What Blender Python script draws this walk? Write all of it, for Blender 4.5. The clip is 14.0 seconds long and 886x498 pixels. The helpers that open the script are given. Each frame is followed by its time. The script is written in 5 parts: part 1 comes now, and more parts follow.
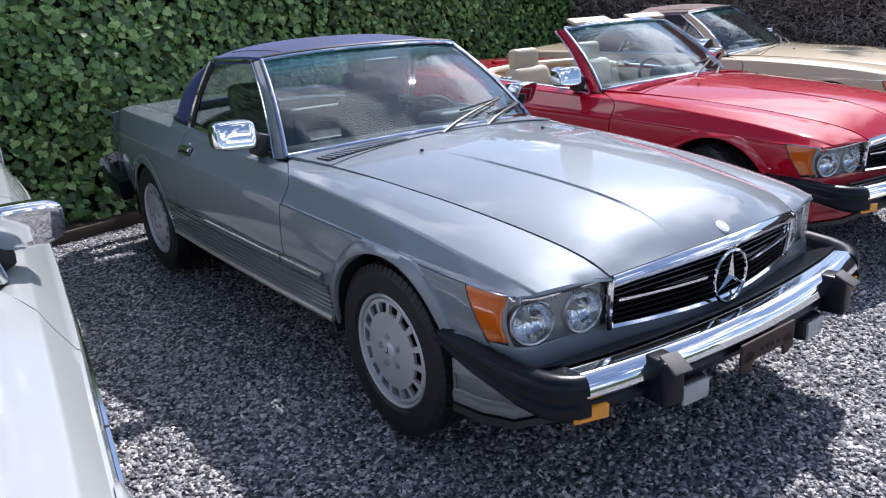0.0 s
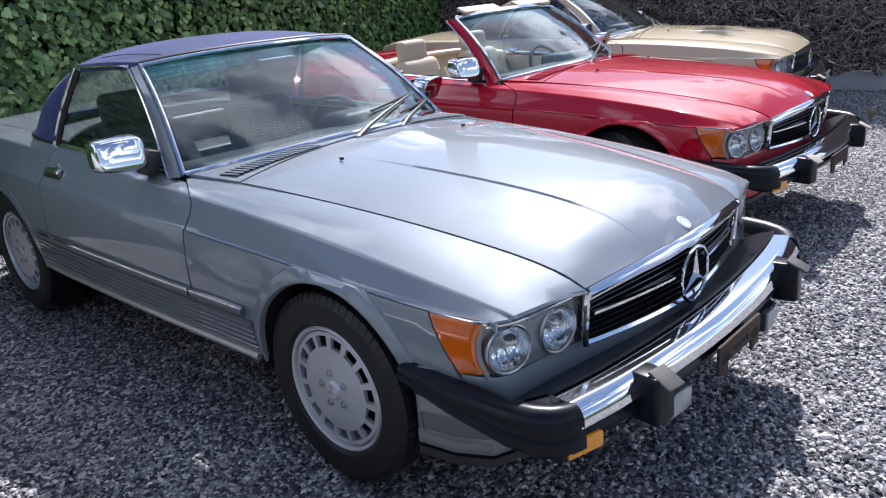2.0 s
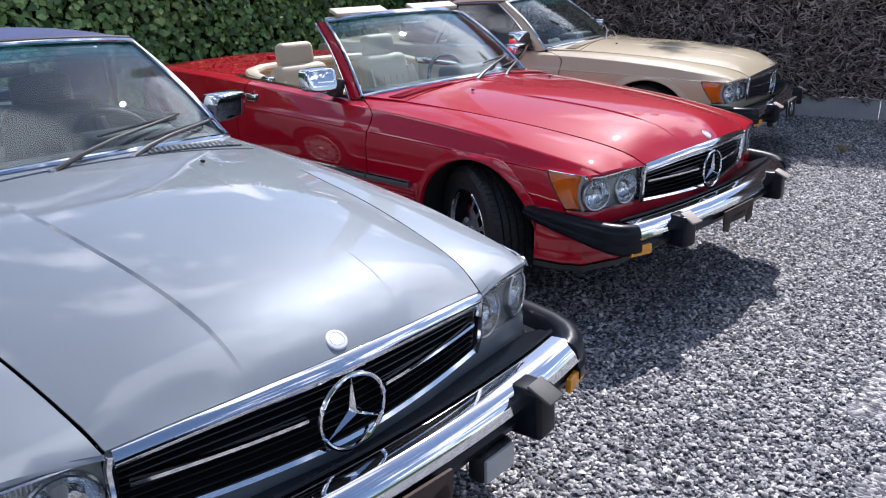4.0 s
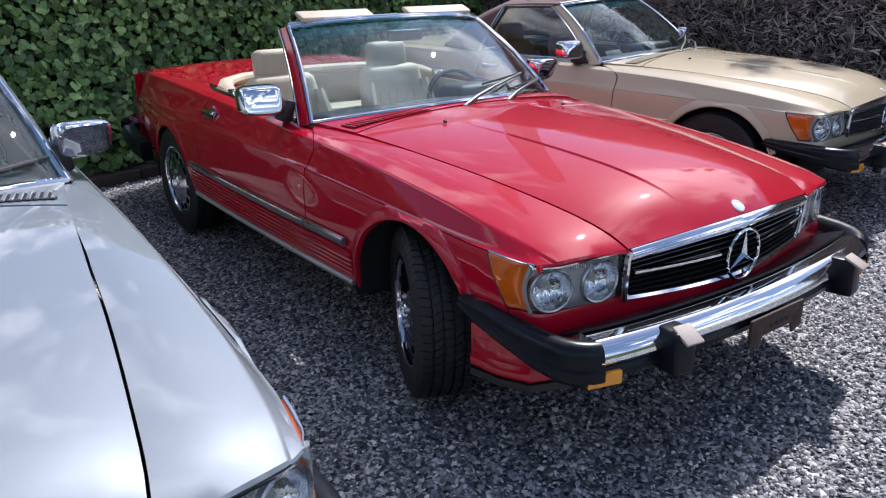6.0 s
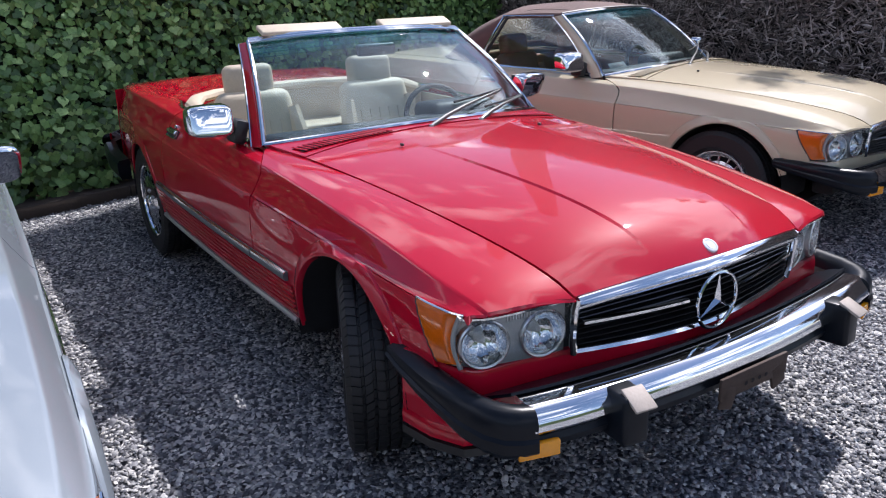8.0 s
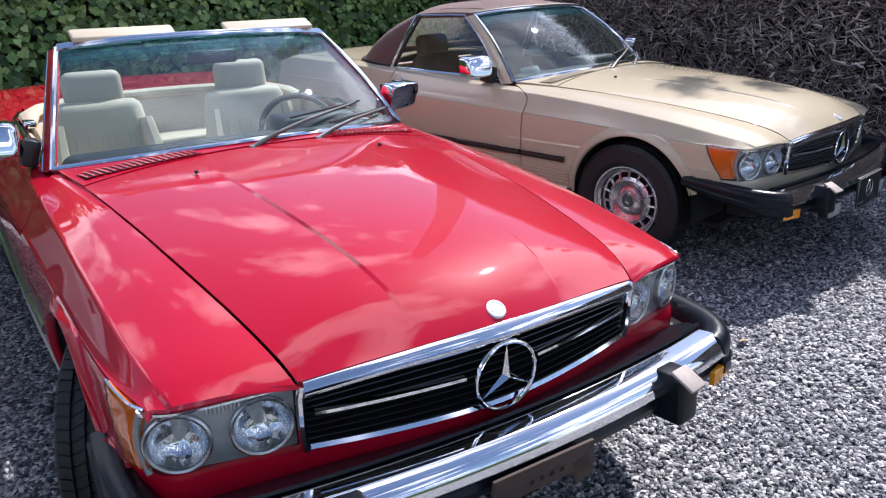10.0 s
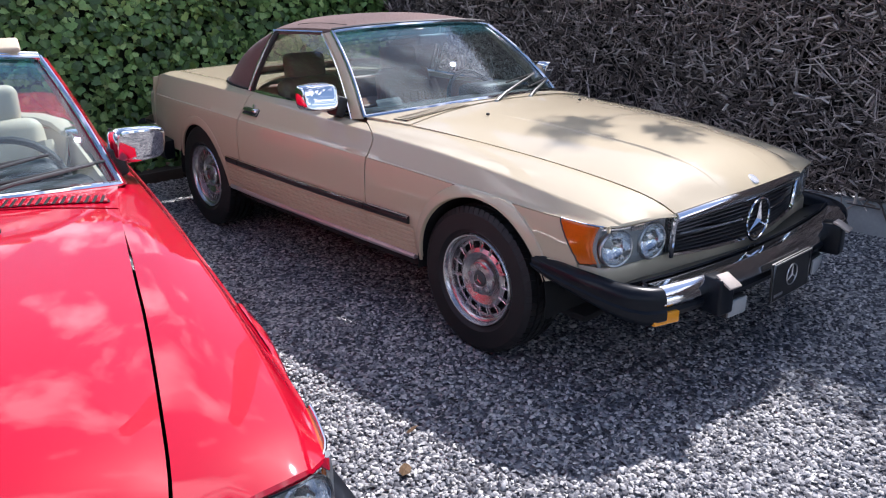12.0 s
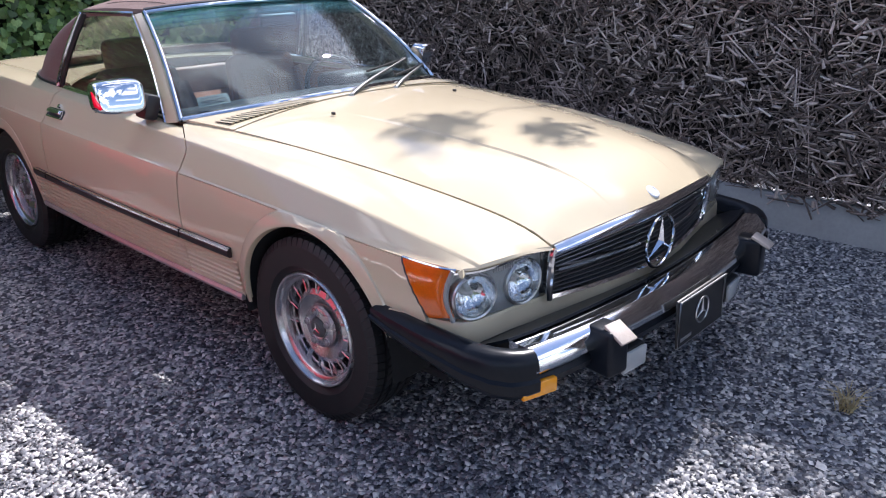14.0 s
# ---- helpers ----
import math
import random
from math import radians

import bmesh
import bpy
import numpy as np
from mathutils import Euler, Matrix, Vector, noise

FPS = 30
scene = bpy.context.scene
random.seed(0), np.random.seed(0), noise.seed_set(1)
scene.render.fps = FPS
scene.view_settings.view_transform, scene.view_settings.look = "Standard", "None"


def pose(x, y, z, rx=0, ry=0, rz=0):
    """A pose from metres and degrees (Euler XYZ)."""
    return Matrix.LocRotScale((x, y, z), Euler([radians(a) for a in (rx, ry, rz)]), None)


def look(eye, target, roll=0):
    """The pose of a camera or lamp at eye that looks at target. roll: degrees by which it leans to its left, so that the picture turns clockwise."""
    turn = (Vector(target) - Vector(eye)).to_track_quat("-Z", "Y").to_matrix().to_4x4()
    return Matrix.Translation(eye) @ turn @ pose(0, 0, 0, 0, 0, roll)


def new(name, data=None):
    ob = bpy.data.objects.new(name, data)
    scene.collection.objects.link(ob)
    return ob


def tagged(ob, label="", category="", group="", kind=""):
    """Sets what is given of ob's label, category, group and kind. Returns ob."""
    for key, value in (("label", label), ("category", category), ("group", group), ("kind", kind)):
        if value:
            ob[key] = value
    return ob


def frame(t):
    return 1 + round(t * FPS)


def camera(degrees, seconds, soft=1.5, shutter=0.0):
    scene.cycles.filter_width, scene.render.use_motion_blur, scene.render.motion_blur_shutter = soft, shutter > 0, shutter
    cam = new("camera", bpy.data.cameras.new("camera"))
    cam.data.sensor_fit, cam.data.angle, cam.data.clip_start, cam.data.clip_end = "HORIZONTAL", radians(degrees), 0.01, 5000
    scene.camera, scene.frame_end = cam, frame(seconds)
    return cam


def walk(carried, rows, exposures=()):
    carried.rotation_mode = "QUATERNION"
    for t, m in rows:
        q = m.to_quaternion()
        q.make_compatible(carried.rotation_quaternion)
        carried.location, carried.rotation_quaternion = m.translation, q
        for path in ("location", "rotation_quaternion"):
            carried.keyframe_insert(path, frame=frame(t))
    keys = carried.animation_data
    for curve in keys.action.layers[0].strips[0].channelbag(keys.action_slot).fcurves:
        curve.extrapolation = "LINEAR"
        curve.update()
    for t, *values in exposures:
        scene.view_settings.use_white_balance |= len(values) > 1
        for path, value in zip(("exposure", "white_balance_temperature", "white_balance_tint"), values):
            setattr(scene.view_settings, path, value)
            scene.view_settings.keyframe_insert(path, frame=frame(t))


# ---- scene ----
cam = camera(59.58, 14.0, 1.1)
# seconds, place in metres, turn in degrees
ROWS = [
    (0.0, 0.012, -0.018, 1.508, 71.88, 2.616, -36.82),
    (0.5, 0.082, 0.195, 1.514, 71.72, 2.967, -38.84),
    (1.0, 0.024, 0.345, 1.512, 71.42, 3.477, -41.66),
    (1.5, -0.013, 0.395, 1.504, 71.04, 3.851, -44.8),
    (2.0, 0.024, 0.352, 1.513, 70.67, 3.955, -47.34),
    (2.5, 0.220, 0.218, 1.492, 70.33, 3.663, -48.73),
    (3.0, 0.494, 0.153, 1.498, 70.08, 3.121, -48.36),
    (3.5, 0.865, 0.156, 1.525, 70.02, 2.393, -46.74),
    (4.0, 1.262, 0.131, 1.496, 70.34, 1.484, -44.16),
    (6.5, 2.598, 0.453, 1.496, 70.45, 0.712, -33.18),
    (7.0, 2.712, 0.474, 1.492, 70.82, 0.759, -32.26),
    (9.5, 3.314, 0.428, 1.505, 70.69, 1.368, -31.87),
    (10.0, 3.645, 0.494, 1.500, 70.34, 1.139, -31.66),
    (10.5, 3.999, 0.570, 1.512, 70.27, 0.865, -31.08),
    (11.0, 4.335, 0.692, 1.508, 70.34, 0.641, -30.43),
    (11.5, 4.691, 0.781, 1.507, 70.47, 0.436, -29.77),
    (12.0, 4.983, 0.850, 1.508, 70.65, 0.227, -29.2),
    (12.5, 5.166, 0.957, 1.507, 70.65, 0.018, -28.76),
    (13.0, 5.340, 1.071, 1.495, 70.44, -0.109, -29.02),
    (13.5, 5.520, 1.162, 1.485, 69.93, 0.171, -30.61),
    (14.0, 5.646, 1.286, 1.463, 69.02, 0.657, -34.31),
]
walk(cam, [(t, pose(x, y, z, rx, ry, rz)) for t, x, y, z, rx, ry, rz in ROWS],
     exposures=[(0.0, 0.34, 6060, 17), (2.5, 0.40, 6060, 17), (4.0, 0.26, 6060, 17), (7.0, 0.26, 6060, 17), (9.5, 0.50, 6060, 18), (11.0, 0.46, 6060, 18), (12.5, 0.68, 6060, 18), (14.0, 0.86, 6060, 18)])

# ------------------------------------------------------------ world and sun
SUN_WAY = Vector((0.74, 0.36, 1.0)).normalized()
SUN_UP = math.asin(SUN_WAY.z)
SUN_TURN = math.atan2(SUN_WAY.x, SUN_WAY.y)


def make_world():
    w = bpy.data.worlds.new("sky")
    scene.world = w
    w.use_nodes = True
    nt = w.node_tree
    nt.nodes.clear()
    N = nt.nodes.new
    sky = N("ShaderNodeTexSky")
    sky.sky_type = 'NISHITA'
    sky.sun_disc = False
    sky.sun_elevation, sky.sun_rotation = SUN_UP, SUN_TURN
    sky.air_density, sky.dust_density, sky.ozone_density = 1.0, 0.6, 1.0
    tex = N("ShaderNodeTexCoord")
    sep = N("ShaderNodeSeparateXYZ")
    nt.links.new(tex.outputs["Generated"], sep.inputs[0])
    lift = N("ShaderNodeMath")
    lift.operation = 'ADD'
    lift.inputs[1].default_value = 0.22
    up = N("ShaderNodeMath")
    up.operation = 'MAXIMUM'
    up.inputs[1].default_value = 0.0
    nt.links.new(sep.outputs["Z"], up.inputs[0])
    nt.links.new(up.outputs[0], lift.inputs[0])
    flat = N("ShaderNodeCombineXYZ")
    for axis in ("X", "Y"):
        d = N("ShaderNodeMath")
        d.operation = 'DIVIDE'
        nt.links.new(sep.outputs[axis], d.inputs[0])
        nt.links.new(lift.outputs[0], d.inputs[1])
        nt.links.new(d.outputs[0], flat.inputs[axis])
    flat.inputs["Z"].default_value = 3.7
    noi = N("ShaderNodeTexNoise")
    noi.inputs["Scale"].default_value = 2.3
    noi.inputs["Detail"].default_value = 8.0
    noi.inputs["Roughness"].default_value = 0.58
    noi.inputs["Distortion"].default_value = 0.15
    nt.links.new(flat.outputs["Vector"], noi.inputs["Vector"])
    ramp = N("ShaderNodeValToRGB")
    ramp.color_ramp.elements[0].position = 0.53
    ramp.color_ramp.elements[1].position = 0.63
    nt.links.new(noi.outputs["Fac"], ramp.inputs["Fac"])
    mix = N("ShaderNodeMix")
    mix.data_type = 'RGBA'
    nt.links.new(ramp.outputs["Color"], mix.inputs["Factor"])
    nt.links.new(sky.outputs["Color"], mix.inputs[6])
    mix.inputs[7].default_value = (15.0, 15.2, 15.8, 1)
    bg = N("ShaderNodeBackground")
    bg.inputs["Strength"].default_value = 0.115
    nt.links.new(mix.outputs[2], bg.inputs["Color"])
    out = N("ShaderNodeOutputWorld")
    nt.links.new(bg.outputs[0], out.inputs[0])


make_world()
sun = new("sun", bpy.data.lights.new("sun", 'SUN'))
sun.data.energy, sun.data.angle, sun.data.color = 5.0, radians(0.9), (1.0, 0.955, 0.89)
sun.matrix_world = look(SUN_WAY * 60, (0, 0, 0))

# ------------------------------------------------------------ materials
MATS = {}


def nodes_of(name):
    m = bpy.data.materials.new(name)
    m.use_nodes = True
    nt = m.node_tree
    b = nt.nodes["Principled BSDF"]
    return m, nt, b


def ramp_node(nt, fac, stops):
    r = nt.nodes.new("ShaderNodeValToRGB")
    els = r.color_ramp.elements
    while len(els) < len(stops):
        els.new(0.5)
    for e, (p, c) in zip(els, stops):
        e.position, e.color = p, (*c, 1)
    nt.links.new(fac, r.inputs["Fac"])
    return r.outputs["Color"]


def noise_node(nt, scale, detail=4.0, rough=0.55, vec=None):
    n = nt.nodes.new("ShaderNodeTexNoise")
    n.inputs["Scale"].default_value = scale
    n.inputs["Detail"].default_value = detail
    n.inputs["Roughness"].default_value = rough
    if vec is None:
        vec = nt.nodes.new("ShaderNodeTexCoord").outputs["Object"]
    nt.links.new(vec, n.inputs["Vector"])
    return n.outputs["Fac"]


def range_node(nt, fac, a, b):
    r = nt.nodes.new("ShaderNodeMapRange")
    r.inputs["From Min"].default_value, r.inputs["From Max"].default_value = 0.3, 0.7
    r.inputs["To Min"].default_value, r.inputs["To Max"].default_value = a, b
    nt.links.new(fac, r.inputs["Value"])
    return r.outputs["Result"]


def bump_node(nt, b, height, strength, dist):
    k = nt.nodes.new("ShaderNodeBump")
    k.inputs["Strength"].default_value, k.inputs["Distance"].default_value = strength, dist
    nt.links.new(height, k.inputs["Height"])
    nt.links.new(k.outputs["Normal"], b.inputs["Normal"])


def plain(name, col, rough=0.5, metal=0.0, var=0.12, scale=30.0, bump=0.0, bscale=300.0, coat=0.0, rvar=0.12):
    """A surface with colour and gloss that vary at two scales."""
    if name in MATS:
        return MATS[name]
    m, nt, b = nodes_of(name)
    f1 = noise_node(nt, scale * 0.12, 5.0)
    f2 = noise_node(nt, scale * 3.0, 3.0)
    mx = nt.nodes.new("ShaderNodeMath")
    mx.operation = 'MULTIPLY_ADD'
    nt.links.new(f2, mx.inputs[0])
    mx.inputs[1].default_value = 0.4
    nt.links.new(f1, mx.inputs[2])
    lo = [c * (1 - var) for c in col]
    hi = [min(1.0, c * (1 + var)) for c in col]
    nt.links.new(ramp_node(nt, mx.outputs[0], [(0.45, lo), (0.95, hi)]), b.inputs["Base Color"])
    nt.links.new(range_node(nt, f1, max(0.0, rough * (1 - rvar)), min(1.0, rough * (1 + rvar))), b.inputs["Roughness"])
    b.inputs["Metallic"].default_value = metal
    if coat:
        b.inputs["Coat Weight"].default_value = coat
        b.inputs["Coat Roughness"].default_value = 0.03
    if bump:
        bump_node(nt, b, noise_node(nt, bscale, 3.0), bump, 0.002)
    MATS[name] = m
    return m


def car_paint(name, col, metal=0.0, rough=0.42):
    """Clear-coated paint with fine flake, dust film and faint waves."""
    if name in MATS:
        return MATS[name]
    m, nt, b = nodes_of(name)
    flake = noise_node(nt, 900.0, 2.0)
    dust = noise_node(nt, 3.0, 7.0, 0.65)
    lo = [c * 0.93 for c in col]
    hi = [min(1, c * 1.07) for c in col]
    nt.links.new(ramp_node(nt, flake, [(0.3, lo), (0.7, hi)]), b.inputs["Base Color"])
    nt.links.new(range_node(nt, dust, rough * 0.9, rough * 1.15), b.inputs["Roughness"])
    b.inputs["Metallic"].default_value = metal
    b.inputs["Coat Weight"].default_value = 1.0
    b.inputs["Coat IOR"].default_value = 1.55
    b.inputs["Specular IOR Level"].default_value = 0.05
    nt.links.new(range_node(nt, dust, 0.012, 0.035), b.inputs["Coat Roughness"])
    MATS[name] = m
    return m


def glass_mat(name, tint, gloss=0.0, dust=0.042, film_col=(0.48, 0.58, 0.60)):
    """Thin pane: clear tint below a real Fresnel gloss, with a thin film of dust."""
    if name in MATS:
        return MATS[name]
    m = bpy.data.materials.new(name)
    m.use_nodes = True
    nt = m.node_tree
    nt.nodes.clear()
    tr = nt.nodes.new("ShaderNodeBsdfTransparent")
    tr.inputs["Color"].default_value = (*tint, 1)
    df = nt.nodes.new("ShaderNodeBsdfDiffuse")
    df.inputs["Color"].default_value = (*film_col, 1)
    film = nt.nodes.new("ShaderNodeMixShader")
    nt.links.new(range_node(nt, noise_node(nt, 7.0, 6.0, 0.65), dust * 0.4, dust * 1.6), film.inputs[0])
    nt.links.new(tr.outputs[0], film.inputs[1])
    nt.links.new(df.outputs[0], film.inputs[2])
    gl = nt.nodes.new("ShaderNodeBsdfGlossy")
    gl.inputs["Roughness"].default_value = gloss
    fr = nt.nodes.new("ShaderNodeLayerWeight")
    fr.inputs["Blend"].default_value = 0.5
    edge = nt.nodes.new("ShaderNodeMath")
    edge.operation = 'POWER'
    nt.links.new(fr.outputs["Facing"], edge.inputs[0])
    edge.inputs[1].default_value = 4.0
    keen = nt.nodes.new("ShaderNodeMath")
    keen.operation = 'MULTIPLY_ADD'
    nt.links.new(edge.outputs[0], keen.inputs[0])
    keen.inputs[1].default_value, keen.inputs[2].default_value = 0.85, 0.048
    mx = nt.nodes.new("ShaderNodeMixShader")
    nt.links.new(keen.outputs[0], mx.inputs[0])
    nt.links.new(film.outputs[0], mx.inputs[1])
    nt.links.new(gl.outputs[0], mx.inputs[2])
    out = nt.nodes.new("ShaderNodeOutputMaterial")
    nt.links.new(mx.outputs[0], out.inputs[0])
    MATS[name] = m
    return m


def fabric_mat(name, col):
    """Woven canvas hood cloth, with a fine weave and sun-faded patches."""
    if name in MATS:
        return MATS[name]
    m, nt, b = nodes_of(name)
    f = noise_node(nt, 2.5, 6.0)
    lo = [c * 0.8 for c in col]
    hi = [c * 1.25 for c in col]
    nt.links.new(ramp_node(nt, f, [(0.35, lo), (0.7, hi)]), b.inputs["Base Color"])
    b.inputs["Roughness"].default_value = 0.85
    b.inputs["Sheen Weight"].default_value = 0.08
    b.inputs["Sheen Roughness"].default_value = 0.5
    w = nt.nodes.new("ShaderNodeTexWave")
    w.inputs["Scale"].default_value = 160.0
    w.inputs["Distortion"].default_value = 1.0
    nt.links.new(nt.nodes.new("ShaderNodeTexCoord").outputs["Object"], w.inputs["Vector"])
    bump_node(nt, b, w.outputs["Fac"], 0.25, 0.001)
    MATS[name] = m
    return m


def random_mat(name, stops, rough=0.75, island=True, bump=0.4, bscale=120.0):
    """Many pieces, each with a tone of its own."""
    if name in MATS:
        return MATS[name]
    m, nt, b = nodes_of(name)
    if island:
        rnd = nt.nodes.new("ShaderNodeNewGeometry").outputs["Random Per Island"]
    else:
        rnd = nt.nodes.new("ShaderNodeObjectInfo").outputs["Random"]
    base = ramp_node(nt, rnd, stops)
    f = noise_node(nt, 60.0, 5.0)
    mx = nt.nodes.new("ShaderNodeMix")
    mx.data_type, mx.blend_type = 'RGBA', 'MULTIPLY'
    mx.inputs["Factor"].default_value = 0.55
    nt.links.new(base, mx.inputs[6])
    nt.links.new(ramp_node(nt, f, [(0.3, (0.55, 0.55, 0.55)), (0.7, (1.2, 1.2, 1.2))]), mx.inputs[7])
    nt.links.new(mx.outputs[2], b.inputs["Base Color"])
    b.inputs["Roughness"].default_value = rough
    if bump:
        bump_node(nt, b, noise_node(nt, bscale, 3.0), bump, 0.002)
    MATS[name] = m
    return m


CHROME = plain("chrome", (0.80, 0.81, 0.83), 0.07, 1.0, 0.04, 20, rvar=0.5)
MOULDING = plain("weathered_moulding", (0.52, 0.51, 0.50), 0.35, 0.6, 0.15, 20)
DULL_CHROME = plain("worn_chrome", (0.50, 0.51, 0.53), 0.28, 1.0, 0.08, 20)
ALLOY = plain("alloy", (0.62, 0.63, 0.65), 0.42, 0.55, 0.08, 40, bump=0.05)
DARK_ALLOY = plain("weathered_alloy", (0.60, 0.58, 0.58), 0.26, 0.92, 0.15, 50, bump=0.1)
RUBBER = plain("tyre_rubber", (0.0095, 0.0095, 0.0105), 0.6, 0.0, 0.2, 40, bump=0.1)
BUMPER_BLACK = plain("black_bumper_rubber", (0.006, 0.008, 0.012), 0.30, 0.0, 0.25, 25, bump=0.03)
BUMPER_BLACK.node_tree.nodes["Principled BSDF"].inputs["Specular IOR Level"].default_value = 0.22
BLACK = plain("black_plastic", (0.012, 0.012, 0.013), 0.45)
# underbody black, also painted flat as the shade in slots and holes
VOID = plain("underbody_and_hollow_shade", (0.008, 0.008, 0.009), 0.9)
AMBER = plain("amber_plastic", (0.72, 0.135, 0.003), 0.12, 0.0, 0.28, 60, coat=1.0)
AMBER.node_tree.nodes["Principled BSDF"].inputs["Transmission Weight"].default_value = 0.25
YELLOW = plain("yellow_reflector", (0.78, 0.30, 0.006), 0.25, 0.0, 0.08, 40, coat=0.6)
TAIL_RED = plain("red_lens", (0.35, 0.01, 0.01), 0.2, coat=0.8)
LENS_WHITE = plain("milky_lens", (0.36, 0.37, 0.37), 0.14, 0.0, 0.08, 60, coat=0.6)
BEZEL = plain("grey_lamp_bezel", (0.27, 0.285, 0.285), 0.38, 0.4, 0.15, 60)
REFLECTOR = plain("lamp_reflector", (0.74, 0.75, 0.76), 0.08, 1.0, 0.04, 50)
bump_node(REFLECTOR.node_tree, REFLECTOR.node_tree.nodes["Principled BSDF"], noise_node(REFLECTOR.node_tree, 45.0, 2.0), 0.5, 0.004)
MIRROR = plain("mirror_silver", (0.86, 0.87, 0.88), 0.02, 1.0, 0.02, 50)
GLASS = glass_mat("window_glass", (0.82, 0.92, 0.93), 0.004, 0.012)
SIDE_GLASS = glass_mat("side_glass", (0.93, 0.97, 0.97), 0.0, 0.008)
BANDS = [glass_mat("teal_glass_band_" + word, tint, 0.0, dust, (0.18, 0.46, 0.52)) for word, tint, dust in (("faint", (0.72, 0.89, 0.92), 0.025), ("middle", (0.58, 0.83, 0.88), 0.05), ("deep", (0.42, 0.75, 0.82), 0.08))]
LAMP_GLASS = glass_mat("lamp_glass", (0.97, 0.98, 0.98), 0.02, 0.012)
PLASTIC_PANE = glass_mat("clear_plastic_pane", (0.88, 0.88, 0.84), 0.10, 0.10)
BADGE_WHITE = plain("badge_enamel", (0.72, 0.73, 0.76), 0.25, 0.3)
DASH = plain("dark_dash", (0.016, 0.018, 0.022), 0.6, bump=0.2)


# ------------------------------------------------------------ mesh helpers
def part(name, bm, material, parent, label="", smooth=True):
    me = bpy.data.meshes.new(name)
    if smooth:
        for f in bm.faces:
            f.smooth = True
    bm.to_mesh(me)
    bm.free()
    me.set_sharp_from_angle(angle=radians(32))
    me.materials.append(material)
    ob = new(name, me)
    ob.parent = parent
    if label:
        ob["label"] = label
    return ob


def curve(*pairs):
    """A smooth function through (x, value) pairs."""
    pairs = sorted(pairs)
    xs = [p[0] for p in pairs]
    ys = [p[1] for p in pairs]
    n = len(xs)
    d = [(ys[i + 1] - ys[i]) / (xs[i + 1] - xs[i]) for i in range(n - 1)]
    m = [d[0]] + [0 if d[i - 1] * d[i] <= 0 else 2 * d[i - 1] * d[i] / (d[i - 1] + d[i]) for i in range(1, n - 1)] + [d[-1]]

    def f(x):
        if x <= xs[0]:
            return ys[0]
        if x >= xs[-1]:
            return ys[-1]
        i = 0
        while x > xs[i + 1]:
            i += 1
        h = xs[i + 1] - xs[i]
        t = (x - xs[i]) / h
        return ((1 + 2 * t) * (1 - t) ** 2 * ys[i] + t * (1 - t) ** 2 * h * m[i]
                + t * t * (3 - 2 * t) * ys[i + 1] + t * t * (t - 1) * h * m[i + 1])
    return f


def sheet(rows, bm=None, closed=False, flip=False):
    """A grid of points, rows of equal length, as faces."""
    bm = bm or bmesh.new()
    vs = [[bm.verts.new(p) for p in r] for r in rows]
    n, k = len(vs), len(vs[0])
    for i in range(n - 1):
        for j in range(k if closed else k - 1):
            q = [vs[i][j], vs[i][(j + 1) % k], vs[i + 1][(j + 1) % k], vs[i + 1][j]]
            if flip:
                q.reverse()
            try:
                bm.faces.new(q)
            except ValueError:
                pass
    return bm


def thick(bm, t, ref=(-1.3, 0, 0.45)):
    """Gives a sheet thickness t towards its back, the side that faces ref."""
    bmesh.ops.remove_doubles(bm, verts=bm.verts, dist=1e-5)
    bmesh.ops.recalc_face_normals(bm, faces=bm.faces)
    bm.normal_update()
    face = sum((f.calc_area() * f.normal.dot(f.calc_center_median() - Vector(ref)) for f in bm.faces), 0.0)
    if face < 0:
        for f in bm.faces:
            f.normal_flip()
        bm.normal_update()
    front = list(bm.faces)
    rim = [e for e in bm.edges if len(e.link_faces) == 1]
    twin = {}
    for v in list(bm.verts):
        twin[v] = (v.co - v.normal * t)
    twin = {v: bm.verts.new(c) for v, c in twin.items()}
    for e in rim:
        f = e.link_faces[0]
        vs = list(f.verts)
        i = vs.index(e.verts[0])
        a, b = (e.verts[0], e.verts[1]) if vs[(i + 1) % len(vs)] == e.verts[1] else (e.verts[1], e.verts[0])
        bm.faces.new((b, a, twin[a], twin[b]))
    for f in front:
        bm.faces.new([twin[v] for v in reversed(f.verts)])
    return bm


def mirrored(rows):
    return [[(p[0], -p[1], p[2]) for p in r] for r in rows]


def block(size, at=(0, 0, 0), bevel=0.01, turn=(0, 0, 0), segs=2, bm=None, shape=None):
    """A rounded block; shape(v) may move its corners first."""
    own = bmesh.new()
    bmesh.ops.create_cube(own, size=1.0)
    for v in own.verts:
        v.co = Vector((v.co.x * size[0], v.co.y * size[1], v.co.z * size[2]))
        if shape:
            v.co = Vector(shape(v.co))
    if bevel:
        bmesh.ops.bevel(own, geom=list(own.edges), offset=bevel, segments=segs, affect='EDGES', profile=0.5, clamp_overlap=True)
    own.transform(pose(*at, *turn))
    if bm is None:
        return own
    me = bpy.data.meshes.new("t")
    own.to_mesh(me)
    own.free()
    bm.from_mesh(me)
    bpy.data.meshes.remove(me)
    return bm


def join(bm, other):
    me = bpy.data.meshes.new("t")
    other.to_mesh(me)
    other.free()
    bm.from_mesh(me)
    bpy.data.meshes.remove(me)
    return bm


